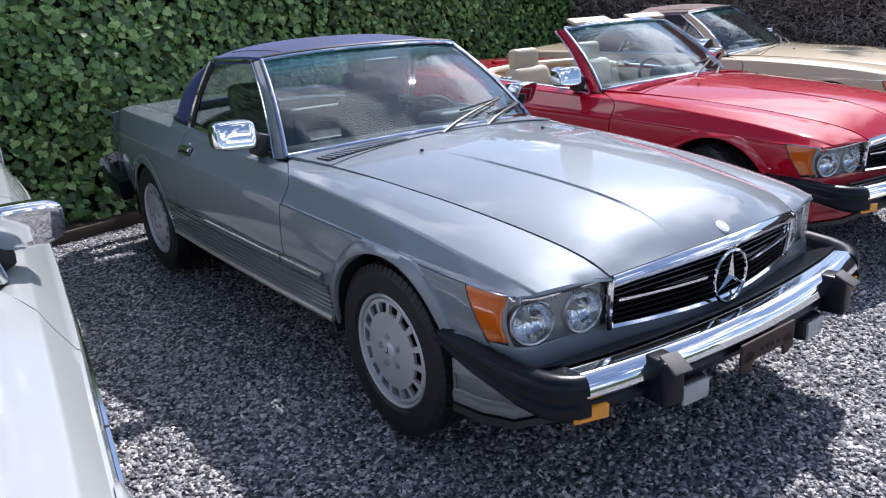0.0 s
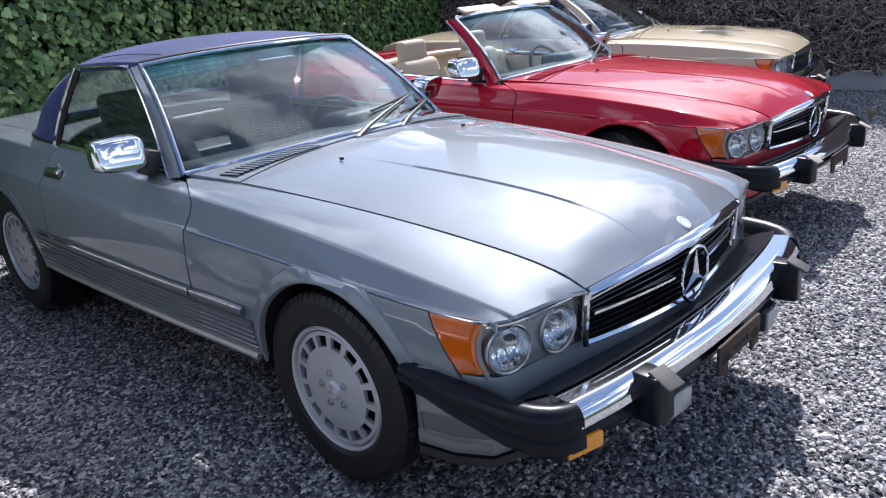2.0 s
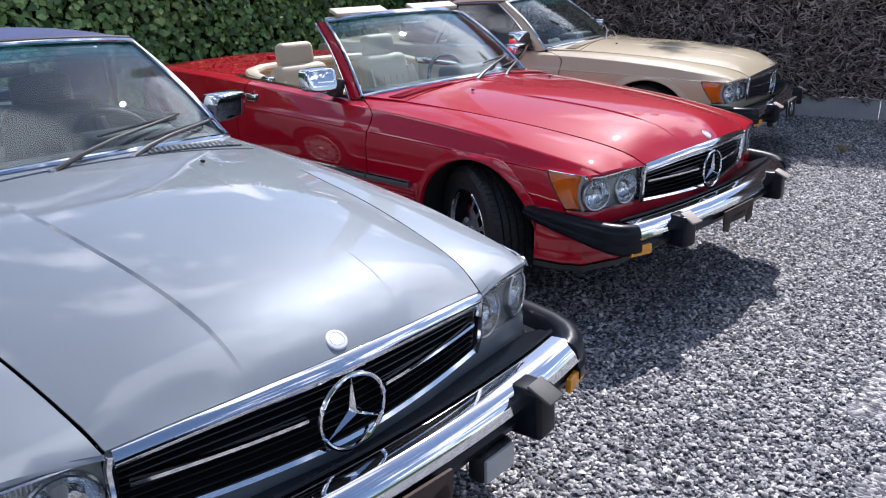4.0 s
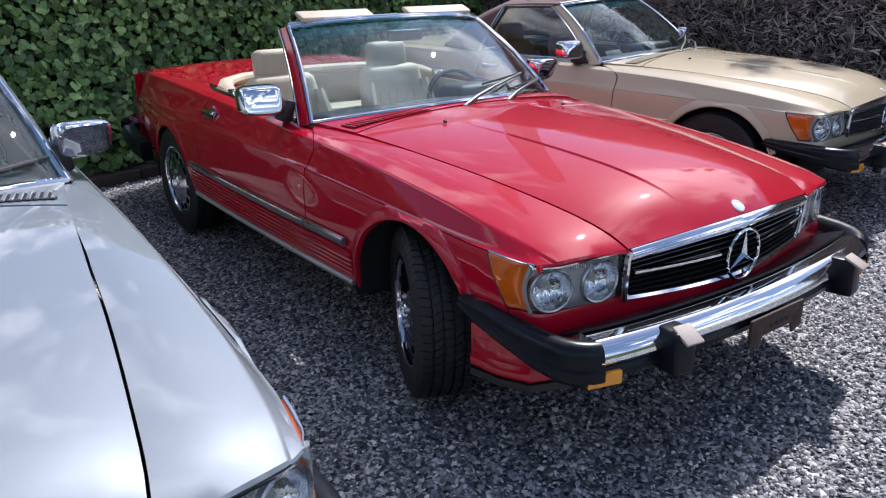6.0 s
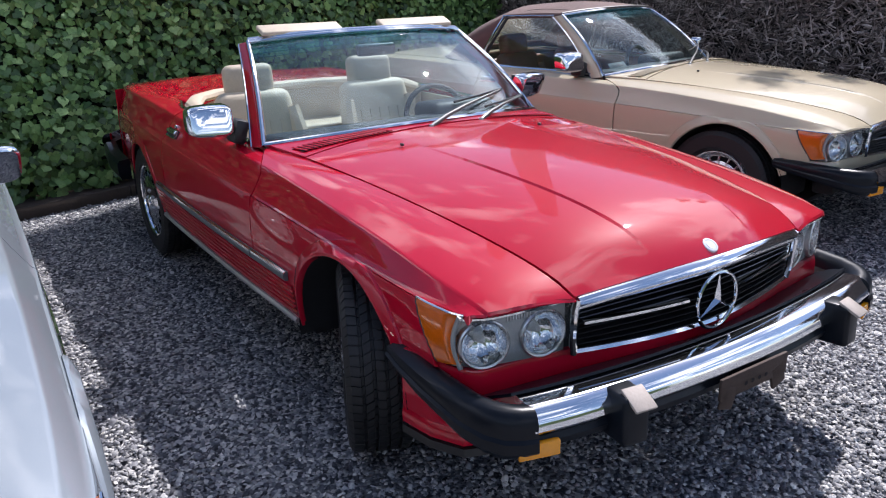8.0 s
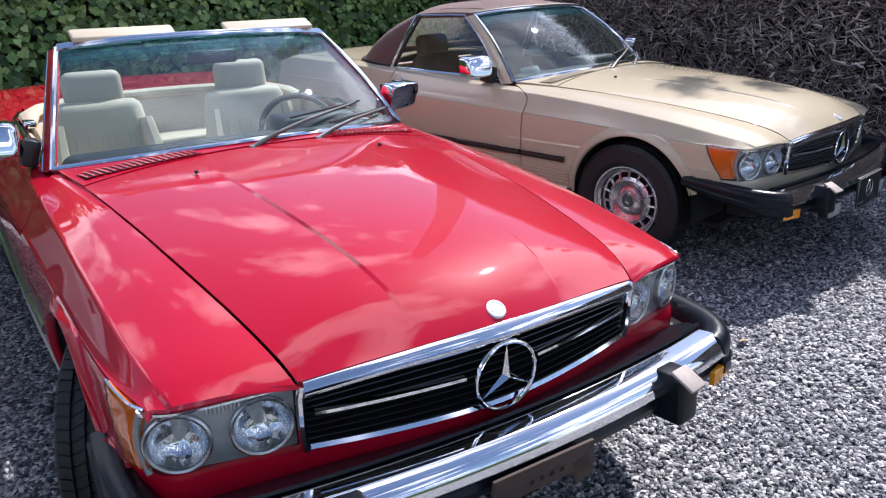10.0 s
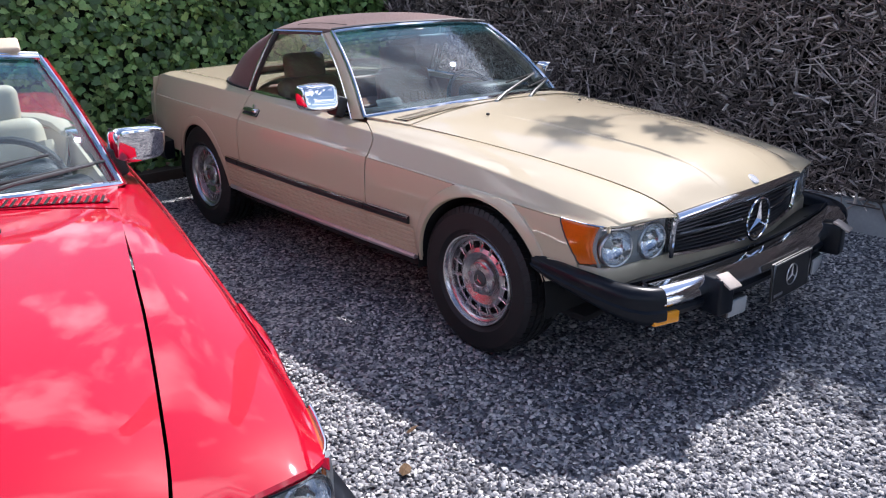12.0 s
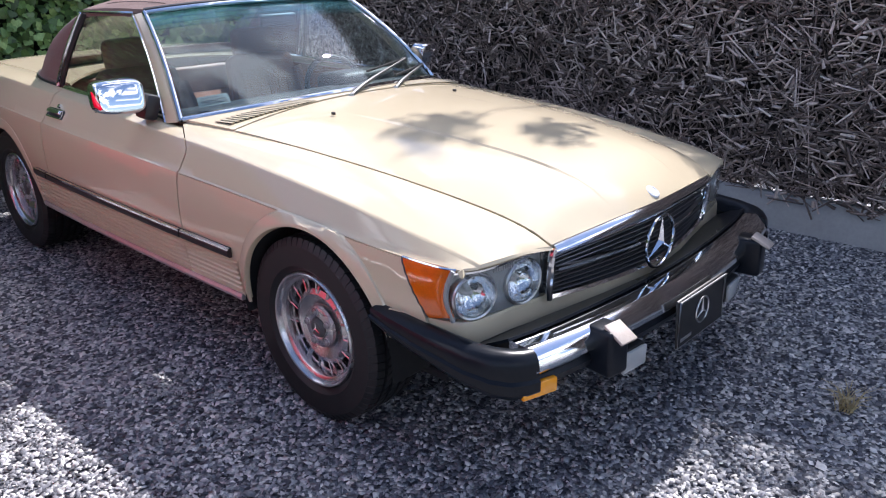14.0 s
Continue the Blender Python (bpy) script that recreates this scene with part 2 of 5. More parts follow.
def tube(path, r, n=8, bm=None, closed=False, squash=1.0):
    """A round bar along a path; r may be a number or a list."""
    pts = [Vector(p) for p in path]
    rows = []
    k = len(pts)
    for i, p in enumerate(pts):
        a = pts[(i - 1) % k] if closed or i else pts[0]
        b = pts[(i + 1) % k] if closed or i < k - 1 else pts[-1]
        t = (b - a).normalized()
        up = Vector((0, 0, 1)) if abs(t.z) < 0.9 else Vector((1, 0, 0))
        s = t.cross(up).normalized()
        u = s.cross(t).normalized()
        rr = r[i] if isinstance(r, (list, tuple)) else r
        rows.append([p + (s * math.cos(q) + u * math.sin(q) * squash) * rr for q in [2 * math.pi * j / n for j in range(n)]])
    if closed:
        rows.append(rows[0])
    bm = sheet(rows, bm, closed=True)
    if not closed:
        for ring in (rows[0], rows[-1]):
            try:
                bm.faces.new([bm.verts.new(p) for p in ring])
            except ValueError:
                pass
    bmesh.ops.remove_doubles(bm, verts=bm.verts, dist=1e-5)
    bmesh.ops.recalc_face_normals(bm, faces=bm.faces)
    return bm


def sweep(path, profile, bm=None, outs=None, cap=True):
    """A section (out, up) carried along a path in plan; out points to the path's right."""
    pts = [Vector(p) for p in path]
    rows = []
    for i, p in enumerate(pts):
        a, b = pts[max(0, i - 1)], pts[min(len(pts) - 1, i + 1)]
        t = (b - a)
        t.z = 0
        t.normalize()
        o = Vector((t.y, -t.x, 0))
        prof = profile(i / (len(pts) - 1)) if callable(profile) else profile
        rows.append([p + o * q[0] + Vector((0, 0, q[1])) for q in prof])
    bm = sheet(rows, bm, closed=True)
    if cap:
        for ring in (rows[0], rows[-1]):
            try:
                bm.faces.new([bm.verts.new(q) for q in ring])
            except ValueError:
                pass
    bmesh.ops.remove_doubles(bm, verts=bm.verts, dist=1e-5)
    bmesh.ops.recalc_face_normals(bm, faces=bm.faces)
    return bm


def lathe(profile, n=48, axis='y', bm=None):
    """Turns (radius, along) pairs about an axis."""
    rows = []
    for r, h in profile:
        ring = []
        for j in range(n):
            q = 2 * math.pi * j / n
            c, s = r * math.cos(q), r * math.sin(q)
            ring.append({'y': (c, h, s), 'x': (h, c, s), 'z': (c, s, h)}[axis])
        rows.append(ring)
    bm = sheet(rows, bm, closed=True)
    bmesh.ops.remove_doubles(bm, verts=bm.verts, dist=1e-6)
    bmesh.ops.recalc_face_normals(bm, faces=bm.faces)
    return bm


def span(a, b, n):
    return [a + (b - a) * i / (n - 1) for i in range(n)]


# ------------------------------------------------------------ the car: a two-seat open tourer, nose along +x
SIDE_W = curve((-3.40, 0.745), (-3.0, 0.805), (-2.45, 0.842), (-1.6, 0.856), (-0.9, 0.850), (-0.5, 0.839), (0.0, 0.828), (0.30, 0.817), (0.45, 0.807), (0.64, 0.772))
CREASE_Z = curve((-3.40, 0.750), (-2.6, 0.762), (-1.9, 0.754), (-0.9, 0.737), (-0.4, 0.724), (0.0, 0.709), (0.3, 0.695), (0.45, 0.690), (0.64, 0.688))
SHOULDER_W = curve((-3.40, 0.71), (-3.0, 0.745), (-2.3, 0.768), (-0.9, 0.776), (-0.3, 0.778), (0.2, 0.772), (0.40, 0.764), (0.55, 0.752), (0.64, 0.735))
SHOULDER_Z = curve((-3.40, 0.845), (-3.15, 0.885), (-2.6, 0.884), (-1.9, 0.868), (-0.9, 0.836), (-0.6, 0.827), (-0.3, 0.810), (0.0, 0.786), (0.2, 0.766), (0.40, 0.739), (0.50, 0.724), (0.58, 0.709), (0.635, 0.690))
HOOD_W = curve((-0.9, 0.680), (-0.65, 0.655), (-0.5, 0.640), (-0.3, 0.618), (-0.1, 0.596), (0.1, 0.576), (0.3, 0.552), (0.45, 0.532), (0.6, 0.510), (0.71, 0.485))
HOOD_Z = curve((-0.9, 0.872), (-0.65, 0.865), (-0.5, 0.860), (-0.3, 0.849), (-0.1, 0.835), (0.1, 0.819), (0.3, 0.796), (0.45, 0.774), (0.56, 0.753), (0.64, 0.728), (0.68, 0.706), (0.71, 0.688))
HOOD_MID = curve((-0.75, 0.918), (-0.4, 0.906), (0.0, 0.888), (0.35, 0.862), (0.6, 0.818), (0.72, 0.768), (0.775, 0.722))
ARCH_X, ARCH_Z, ARCH_R = 0.03, 0.322, 0.362
REAR_X, REAR_Z, REAR_R = -2.455, 0.318, 0.334
SILL_Z = 0.335


def side_w(x, z):
    """Half width of the flank at height z."""
    w, zc = SIDE_W(x), CREASE_Z(x)
    t = max(0.0, (zc - z) / (zc - SILL_Z))
    return w - 0.012 * t ** 2.4 + 0.013 * math.sin(math.pi * min(1, t) ** 0.8)


def bottom_z(x):
    """Lower edge of the flank: sill, wheel arches and the ends."""
    for ax, az, r in ((ARCH_X, ARCH_Z, ARCH_R), (REAR_X, REAR_Z, REAR_R)):
        if abs(x - ax) < r:
            z = az + math.sqrt(r * r - (x - ax) ** 2)
            if ax == ARCH_X and x > ax:
                return max(z, 0.455)
            if ax == REAR_X and x < ax:
                return max(z, 0.42)
            return max(z, SILL_Z)
    if x > ARCH_X:
        return 0.455
    if x < REAR_X:
        return 0.42
    return SILL_Z


def columns(a, b, step=0.035):
    """Stations from a to b, close together near the arches' ends."""
    xs = set(round(v, 4) for v in span(a, b, max(4, int(abs(a - b) / step) + 1)))
    for ax, r in ((ARCH_X, ARCH_R), (REAR_X, REAR_R)):
        for k in range(25):
            x = ax + r * math.cos(math.pi * k / 24)
            if min(a, b) < x < max(a, b):
                xs.add(round(x, 4))
    out = []
    for x in sorted(xs, reverse=True):
        if not out or out[-1] - x > 0.003 or x == round(b, 4):
            out.append(x)
    return out


def flank_rows(a, b, top, front=False):
    """Flank from its lower edge over the crease and shoulder to the line top(x) -> (w, z)."""
    rows = []
    for x in columns(a, b):
        zb, zc, w = bottom_z(x), CREASE_Z(x), SIDE_W(x)
        col = []
        pull = min(1, max(0, (x - 0.41) / 0.06)) if front else 0
        for f in (0, 0.1, 0.22, 0.35, 0.48, 0.6, 0.72, 0.84, 0.93):
            z = zb + (zc - 0.006 - zb) * f
            x0 = 0.53 if z < 0.525 else 0.53 - 0.09 * min(1.0, (z - 0.525) / 0.15)
            col.append((x + (x0 - 0.47) * pull, -side_w(x, z), z))
        col.append((x + (0.44 - 0.47) * pull, -side_w(x, zc - 0.004), zc - 0.006))
        if not front:
            col += upper_rows(x, w, zc, top)
        rows.append(col)
    return rows


def upper_rows(x, w, zc, top, front=False):
    """From the crease up to the shoulder and inwards."""
    sw, sz = SHOULDER_W(x), SHOULDER_Z(x)
    tw, tz = top(x + 0.067 * min(1, max(0, (x - 0.2) / 0.435)) ** 1.5 if front else x)
    pts = [(w - 0.0005, zc - 0.002), (w - 0.008, zc + 0.002)]
    if front:
        pts.insert(0, (w - 0.006, zc - 0.013))
    for f in (0.25, 0.5, 0.75, 0.92):
        bulge = 0.001 * math.sin(math.pi * f)
        pts.append((w - 0.008 + (sw - w + 0.008) * f + bulge, zc + 0.002 + (sz - zc - 0.002) * f))
    pts += [(sw, sz), (sw - 0.005, sz + 0.0045), (sw - 0.012, sz + 0.0065)]
    for f in (0.2, 0.4, 0.6, 0.8, 1.0):
        dome = 0.007 * math.sin(math.pi * f) if tw > 0.4 else 0
        pts.append((sw - 0.012 + (tw - sw + 0.012) * f, sz + 0.0065 + (tz - sz - 0.0065) * f + dome))
    out = []
    for q, z in pts:
        px = x
        if front:
            pull = min(1, max(0, (x - 0.2) / 0.435))
            px = x + (0.704 - (q - 0.49) * 0.24 - 4.2 * max(0.0, q - 0.70) ** 2 - 0.637) * pull ** 1.5
        # the front shut line of the door leans back towards the screen pillar
        px -= 0.185 * min(1, max(0, (sw + 0.02 - q) / 0.095)) * max(0.0, 1 - abs(x + 0.70) / 0.48)
        out.append((px, -q, z))
    return out


def both(name, rows, mat, car, t=0.010, labels=("", "")):
    a = part(name, thick(sheet(rows), t), mat, car, labels[0])
    b = part(name, thick(sheet(mirrored(rows)), t), mat, car, labels[1])
    return a, b


def hood_z(x, w, hw, fold=None):
    """The bonnet's height: a raised middle with two creases that run forward."""
    zs, zm = HOOD_Z(x) + 0.002, HOOD_MID(x)
    c = 0.285 - 0.075 * (x + 0.5) / 1.2 if fold is None else fold * hw
    rise = min(1, max(0, (x + 0.46) / 0.42))
    fade = min(1, max(0, (0.70 - x) / 0.14)) * rise * rise * (3 - 2 * rise)
    t = w / hw
    z = zs + (zm - zs) * (1 - t ** 2.3)
    z += fade * 0.0055 * (1 if w < c - 0.0035 else (0 if w > c + 0.0035 else (c + 0.0035 - w) / 0.007))
    return z


def build_body(car, paint, p):
    # front wings: flank below the crease, and the upper part over the lamp
    xs_top = lambda x: (HOOD_W(x) + 0.004, HOOD_Z(x))
    both("front_wing", flank_rows(0.47, -0.694, xs_top, front=True), paint, car)
    rows = []
    for x in columns(0.637, -0.694):
        rows.append(upper_rows(x, SIDE_W(x), CREASE_Z(x), xs_top, front=True))
    # rolled lip down to the lamps
    lip = [(q[0] + 0.004, q[1], min(q[2] - 0.006, 0.700 - 0.014 * (abs(q[1]) - 0.49) / 0.29)) for q in rows[0]]
    rows.insert(0, lip)
    rows.insert(0, [(q[0] - 0.004, q[1], min(q[2], 0.694 - 0.014 * (abs(q[1]) - 0.49) / 0.29)) for q in lip])
    both("wing_top", rows, paint, car)
    # doors
    door_top = lambda x: (0.700, SHOULDER_Z(x) + 0.018)
    doors = both("door", flank_rows(-0.702, -1.906, door_top), paint, car)
    # rear quarters, closing over the deck
    deck_w = curve((-3.40, 0.60), (-2.6, 0.62), (-2.3, 0.64), (-1.91, 0.700))
    q_top = lambda x: (deck_w(x), SHOULDER_Z(x) + 0.018)
    both("rear_wing", flank_rows(-1.914, -3.395, q_top), paint, car)
    # boot lid and tail
    rows = []
    for x in span(-2.47, -3.30, 16):
        rows.append([(x, y, SHOULDER_Z(x) + 0.018 + 0.022 * (1 - (y / 0.62) ** 2) * min(1, (x + 3.4) / 0.3)) for y in span(-deck_w(x) + 0.004, deck_w(x) - 0.004, 15)])
    part("boot_lid", thick(sheet(rows), 0.01), paint, car)
    rows = []
    for z in span(0.865, 0.42, 10):
        x = -3.36 - 0.05 * math.sin((0.9 - z) * 3.0)
        rows.append([(x + 0.10 * abs(y / 0.77) ** 4, y, z) for y in span(-0.775, 0.775, 19)])
    part("tail_panel", thick(sheet(rows), 0.01), paint, car)
    for s in (-1, 1):
        part("tail_lamp", block((0.05, 0.30, 0.15), (-3.375, s * 0.60, 0.66), 0.012), TAIL_RED, car, "ribbed red tail lamp")
    # bonnet
    rows = []
    for f in [0, 0.04, 0.1] + span(0.16, 0.84, 22) + [0.89, 0.93, 0.96, 0.98, 1.0]:
        row = []
        xc = -0.61 + 1.36 * f
        vc, dv = (0.285 - 0.075 * (xc + 0.5) / 1.2) / (HOOD_W(xc) - 0.003), 0.0036 / HOOD_W(xc)
        half = span(0, vc - 0.03, 18)[1:] + [vc - 0.018, vc - 0.010, vc - dv, vc + dv, vc + 0.010, vc + 0.018] + span(vc + 0.03, 1, 22)
        for v in [-q for q in half[::-1]] + [0.0] + half:
            rear = -0.60 - 0.03 * math.cos(v * 1.5)
            front = 0.762 - 0.064 * abs(v) ** 1.7
            x = rear + (front - rear) * f
            hw = HOOD_W(x) - 0.003
            w = abs(v) * hw
            # the leading edge rolls down on to the grille frame
            k = min(1.0, max(0.0, (x - front + 0.16) / 0.16))
            ew = abs(v) * (HOOD_W(front) - 0.003)
            drop = hood_z(front, ew, HOOD_W(front) - 0.003) - (0.728 - 0.030 * (ew / 0.48) ** 2)
            row.append((x, v * hw, hood_z(x, w, hw, vc) - drop * k ** 1.6))
        rows.append(row)
    bonnet = part("bonnet", thick(sheet(rows), 0.012), paint, car)
    # cowl behind the bonnet, with its slotted air inlets
    rows = []
    for f in span(0, 1, 5):
        row = []
        for v in span(-1, 1, 33):
            front = -0.606 - 0.03 * math.cos(v * 1.5)
            rear = -0.70 - 0.225 * abs(v) ** 2.2
            x = front + (rear - front) * f
            hw = 0.648 + 0.05 * f
            row.append((x, v * hw, HOOD_Z(max(-0.9, x)) + 0.004 + (HOOD_MID(max(-0.75, x)) - HOOD_Z(max(-0.9, x))) * (1 - abs(v) ** 2.3)))
        rows.append(row)
    part("cowl", thick(sheet(rows), 0.01), paint, car)
    def cowl_z(x, y):
        v = abs(y) / 0.668
        return HOOD_Z(max(-0.9, x)) + 0.004 + (HOOD_MID(max(-0.75, x)) - HOOD_Z(max(-0.9, x))) * (1 - min(1, v) ** 2.3)
    for s in (-1, 1):
        slots = lambda y: -0.668 - 0.13 * max(0.0, y - 0.27) ** 1.5
        rows = [[(slots(y) + dx, s * y, cowl_z(slots(y) + dx, y) + 0.002) for y in span(0.265, 0.635, 16)] for dx in (-0.038, 0.0, 0.038)]
        # flat near-black sheet, painting in the shade between the bars
        inlet = part("air_inlet", sheet(rows), VOID, car, "slotted air inlet at the foot of the windscreen")
        for k in range(18):
            y = 0.270 + 0.36 * k / 17
            pts = [(slots(y) + dx, s * (y - dx * 0.25), cowl_z(slots(y) + dx, y - dx * 0.25) + 0.004) for dx in (-0.042, 0.0, 0.042)]
            part("inlet_bar", tube(pts, 0.0068, 6, squash=0.4), paint, inlet)
        part("washer_nozzle", block((0.016, 0.011, 0.011), (-0.416, s * 0.337, 0.9035), 0.003), BLACK, bonnet)
    part("badge", lathe([(0.001, 0.002), (0.015, 0.0018), (0.0155, 0.0005), (0.018, 0.0005), (0.0185, 0.0018), (0.023, 0.0015), (0.025, 0.0), (0.026, -0.008)], 28, 'z'), BADGE_WHITE, bonnet, "round enamel badge").matrix_basis = pose(0.738, 0, hood_z(0.738, 0, 0.5) - 0.004, 0, 34, 0)
    # flared arch lips
    for s in (-1, 1):
        for ax, az, r, a0, a1 in ((ARCH_X, ARCH_Z, ARCH_R, 17, 180), (REAR_X, REAR_Z, REAR_R, 0, 166)):
            rows = []
            for k in range(41):
                q = radians(a0 + (a1 - a0) * k / 40)
                ring = []
                for dr, out in ((-0.006, -0.02), (-0.003, 0.012), (0.000, 0.018), (0.005, 0.0200), (0.012, 0.0190), (0.044, 0.0090), (0.047, 0.0075), (0.052, -0.003)):
                    # the flare fades towards the ends and stops at the crease
                    k = max(0.0, math.sin(q)) ** 0.6
                    dr, out = dr * (0.4 + 0.6 * k), out * (0.3 + 0.7 * k) * (1.0 if ax == ARCH_X else 0.35) if out > 0 else out
                    x, z = ax + (r + dr) * math.cos(q), az + (r + dr) * math.sin(q)
                    zc = CREASE_Z(x) - 0.006 + 0.012 * min(1.0, max(0.0, dr) / 0.068)
                    over = max(0.0, z - zc)
                    z = min(z, zc)
                    if out > -0.04:
                        out = max(out - over * 0.4, -0.003)
                    ring.append((x, s * (side_w(min(x, .62), min(z, CREASE_Z(x) - 0.006)) + out), z))
                rows.append(ring)
            part("arch_lip", sheet(rows), paint, car)
            # dark wheel house
            rows = []
            for k in range(25):
                q = radians(-6 + 192 * k / 24)
                rows.append([(ax + (r + 0.012) * math.cos(q), s * w, az + (r + 0.012) * math.sin(q)) for w in (0.835, 0.50)])
            bm = sheet(rows)
            bm.faces.new([bm.verts.new((ax + (r + 0.012) * math.cos(radians(-6 + 192 * k / 24)), s * 0.50, az + (r + 0.012) * math.sin(radians(-6 + 192 * k / 24)))) for k in range(25)])
            part("wheel_house", bm, VOID, car)
    # nose band below the lamps
    path = [(0.40, -0.842, 0), (0.50, -0.815, 0), (0.575, -0.792, 0), (0.615, -0.770, 0), (0.640, -0.735, 0), (0.655, -0.60, 0), (0.680, -0.46, 0), (0.732, -0.25, 0), (0.755, 0, 0)]
    path = path + [(x, -y, z) for x, y, z in path[-2::-1]]
    part("nose_band", sweep(path, [(0, 0.40 if p["valance"] else 0.465), (0, 0.47), (-0.002, 0.512), (-0.008, 0.529), (-0.05, 0.529), (-0.05, 0.40 if p["valance"] else 0.465)]), paint, car)
    # lower front valance behind the bumper
    path = [(0.385, -0.835, 0), (0.50, -0.815, 0), (0.59, -0.77, 0), (0.66, -0.60, 0), (0.69, 0, 0), (0.66, 0.60, 0), (0.59, 0.77, 0), (0.50, 0.815, 0), (0.385, 0.835, 0)]
    prof = [(0.0, 0.44)]
    for k in range(4):
        prof += [(0.002, 0.415 - 0.022 * k), (0.0, 0.407 - 0.022 * k)]
    prof += [(0.006, 0.325), (0.004, 0.295), (-0.008, 0.285), (-0.05, 0.285), (-0.05, 0.44)]
    if p["valance"] is None:
        # added near-black block that stands in for the shade below the bumper
        part("nose_shade_block", block((0.12, 1.36, 0.15), (0.56, 0, 0.40), 0.02), VOID, car)
    else:
        part("front_valance", sweep(path, prof), p["valance"], car, "ribbed lower valance")
        part("valance_lip", sweep(path, [(0.004, 0.284), (0.008, 0.262), (-0.006, 0.255), (-0.03, 0.284)]), BLACK, car, "black lip spoiler")
    # ribbed sills and rubbing strips
    for s in (-1, 1):
        for x0, x1 in ((-0.362, -0.694), (-0.702, -1.906), (-1.914, -2.085)):
            rows = []
            for x in span(x0, x1, 10):
                col = []
                for k in range(6):
                    z = 0.47 - 0.02 * k
                    for dz, o in ((0.0, 0.001), (-0.004, 0.007), (-0.012, 0.007), (-0.016, 0.001)):
                        col.append((x, s * (side_w(x, z + dz) + o), z + dz))
                rows.append(col)
            part("ribbed_sill_panel", sheet(rows, flip=s > 0), p["sill"], car, "ribbed lower side panel")
        strip_path = lambda a, b: [(x, -side_w(x, 0.495) if s < 0 else side_w(x, 0.495), 0.50) for x in span(a, b, 14)]
        for a, b in ((-0.385, -0.692), (-0.704, -1.904), (-1.916, -2.06)):
            pr = [(0.002, -0.018), (0.014, -0.016), (0.020, -0.006), (0.020, 0.006), (0.014, 0.016), (0.002, 0.018)]
            pth = strip_path(a, b)
            pth = pth if s > 0 else pth[::-1]
            strip = part("rubbing_strip", sweep(pth, pr), p["strip"], car, "dark rubbing strip with a bright upper edge")
            part("bright_edge", sweep(pth, [(0.010, 0.013), (0.019, 0.010), (0.019, 0.018), (0.010, 0.020)]), CHROME, strip)
        pth = [(x, s * (side_w(x, 0.35) + 0.004), 0) for x in span(-0.37, -2.08, 14)]
        pth = pth if s > 0 else pth[::-1]
        part("sill_moulding", sweep(pth, [(-0.03, 0.318), (0.004, 0.318), (0.008, 0.330), (0.002, 0.340), (-0.03, 0.34)]), MOULDING, car)
        part("sill", sweep(pth, [(-0.07, 0.255), (-0.05, 0.318), (-0.20, 0.318), (-0.20, 0.255)]), VOID, car)
        # door handle
        hx, hz = -1.80, 0.800
        zc, w, sw, sz = CREASE_Z(hx), SIDE_W(hx), SHOULDER_W(hx), SHOULDER_Z(hx)
        f = (hz - zc - 0.002) / (sz - zc - 0.002)
        hw = w - 0.008 + (sw - w + 0.008) * f
        lean = math.degrees(math.atan2(w - 0.008 - sw, sz - zc))
        seat = pose(hx, s * hw, hz, 0, 0, 0) @ pose(0, 0, 0, s * lean, 0, 0)
        handle = part("door_handle", block((0.150, 0.008, 0.042), (0, s * 0.003, 0), 0.003), BLACK, car, "chrome pull handle in a dark recess")
        handle.matrix_basis = seat
        part("handle_frame", tube([(x, s * 0.008, z) for x, z in ((-0.073, -0.019), (0.073, -0.019), (0.073, 0.019), (-0.073, 0.019))], 0.0045, 6, closed=True), CHROME, handle)
        part("handle_grip", block((0.138, 0.018, 0.020), (0, s * 0.014, 0.006), 0.006, segs=3), CHROME, handle, "chrome grip")
        part("lock", lathe([(0.001, 0.012), (0.009, 0.012), (0.010, 0.0)], 16, 'y'), CHROME, handle).matrix_basis = pose(0.005, 0, 0.036, 0, 0, 0 if s > 0 else 180)
    # rear bumper
    path = [(-2.92, -0.850, -0.045), (-3.10, -0.862, -0.02), (-3.34, -0.835, 0), (-3.47, -0.74, 0), (-3.53, -0.5, 0), (-3.55, 0, 0)]
    path = (path + [(x, -y, z) for x, y, z in path[-2::-1]])[::-1]
    bar = part("rear_bumper", sweep(path, [(-0.03, 0.40), (0.03, 0.40), (0.045, 0.43), (0.045, 0.50), (0.03, 0.52), (-0.03, 0.525)]), BUMPER_BLACK, car, "black rear bumper with a chrome blade")
    part("chrome_blade", sweep(path[2:-2], [(0.0, 0.515), (0.048, 0.498), (0.058, 0.520), (0.054, 0.548), (0.036, 0.570), (0.0, 0.578)]), CHROME, bar)
    # closed underside and inner walls, so that no light passes below
    part("floor_pan", block((3.6, 1.30, 0.03), (-1.35, 0, 0.24), 0.01), VOID, car)
    part("bulkhead", block((0.03, 1.30, 0.56), (-0.62, 0, 0.53), 0.005), VOID, car)
    part("rear_bulkhead", block((0.03, 1.36, 0.56), (-2.32, 0, 0.55), 0.005), VOID, car)
    part("radiator", block((0.05, 1.10, 0.33), (0.56, 0, 0.47), 0.01), VOID, car)


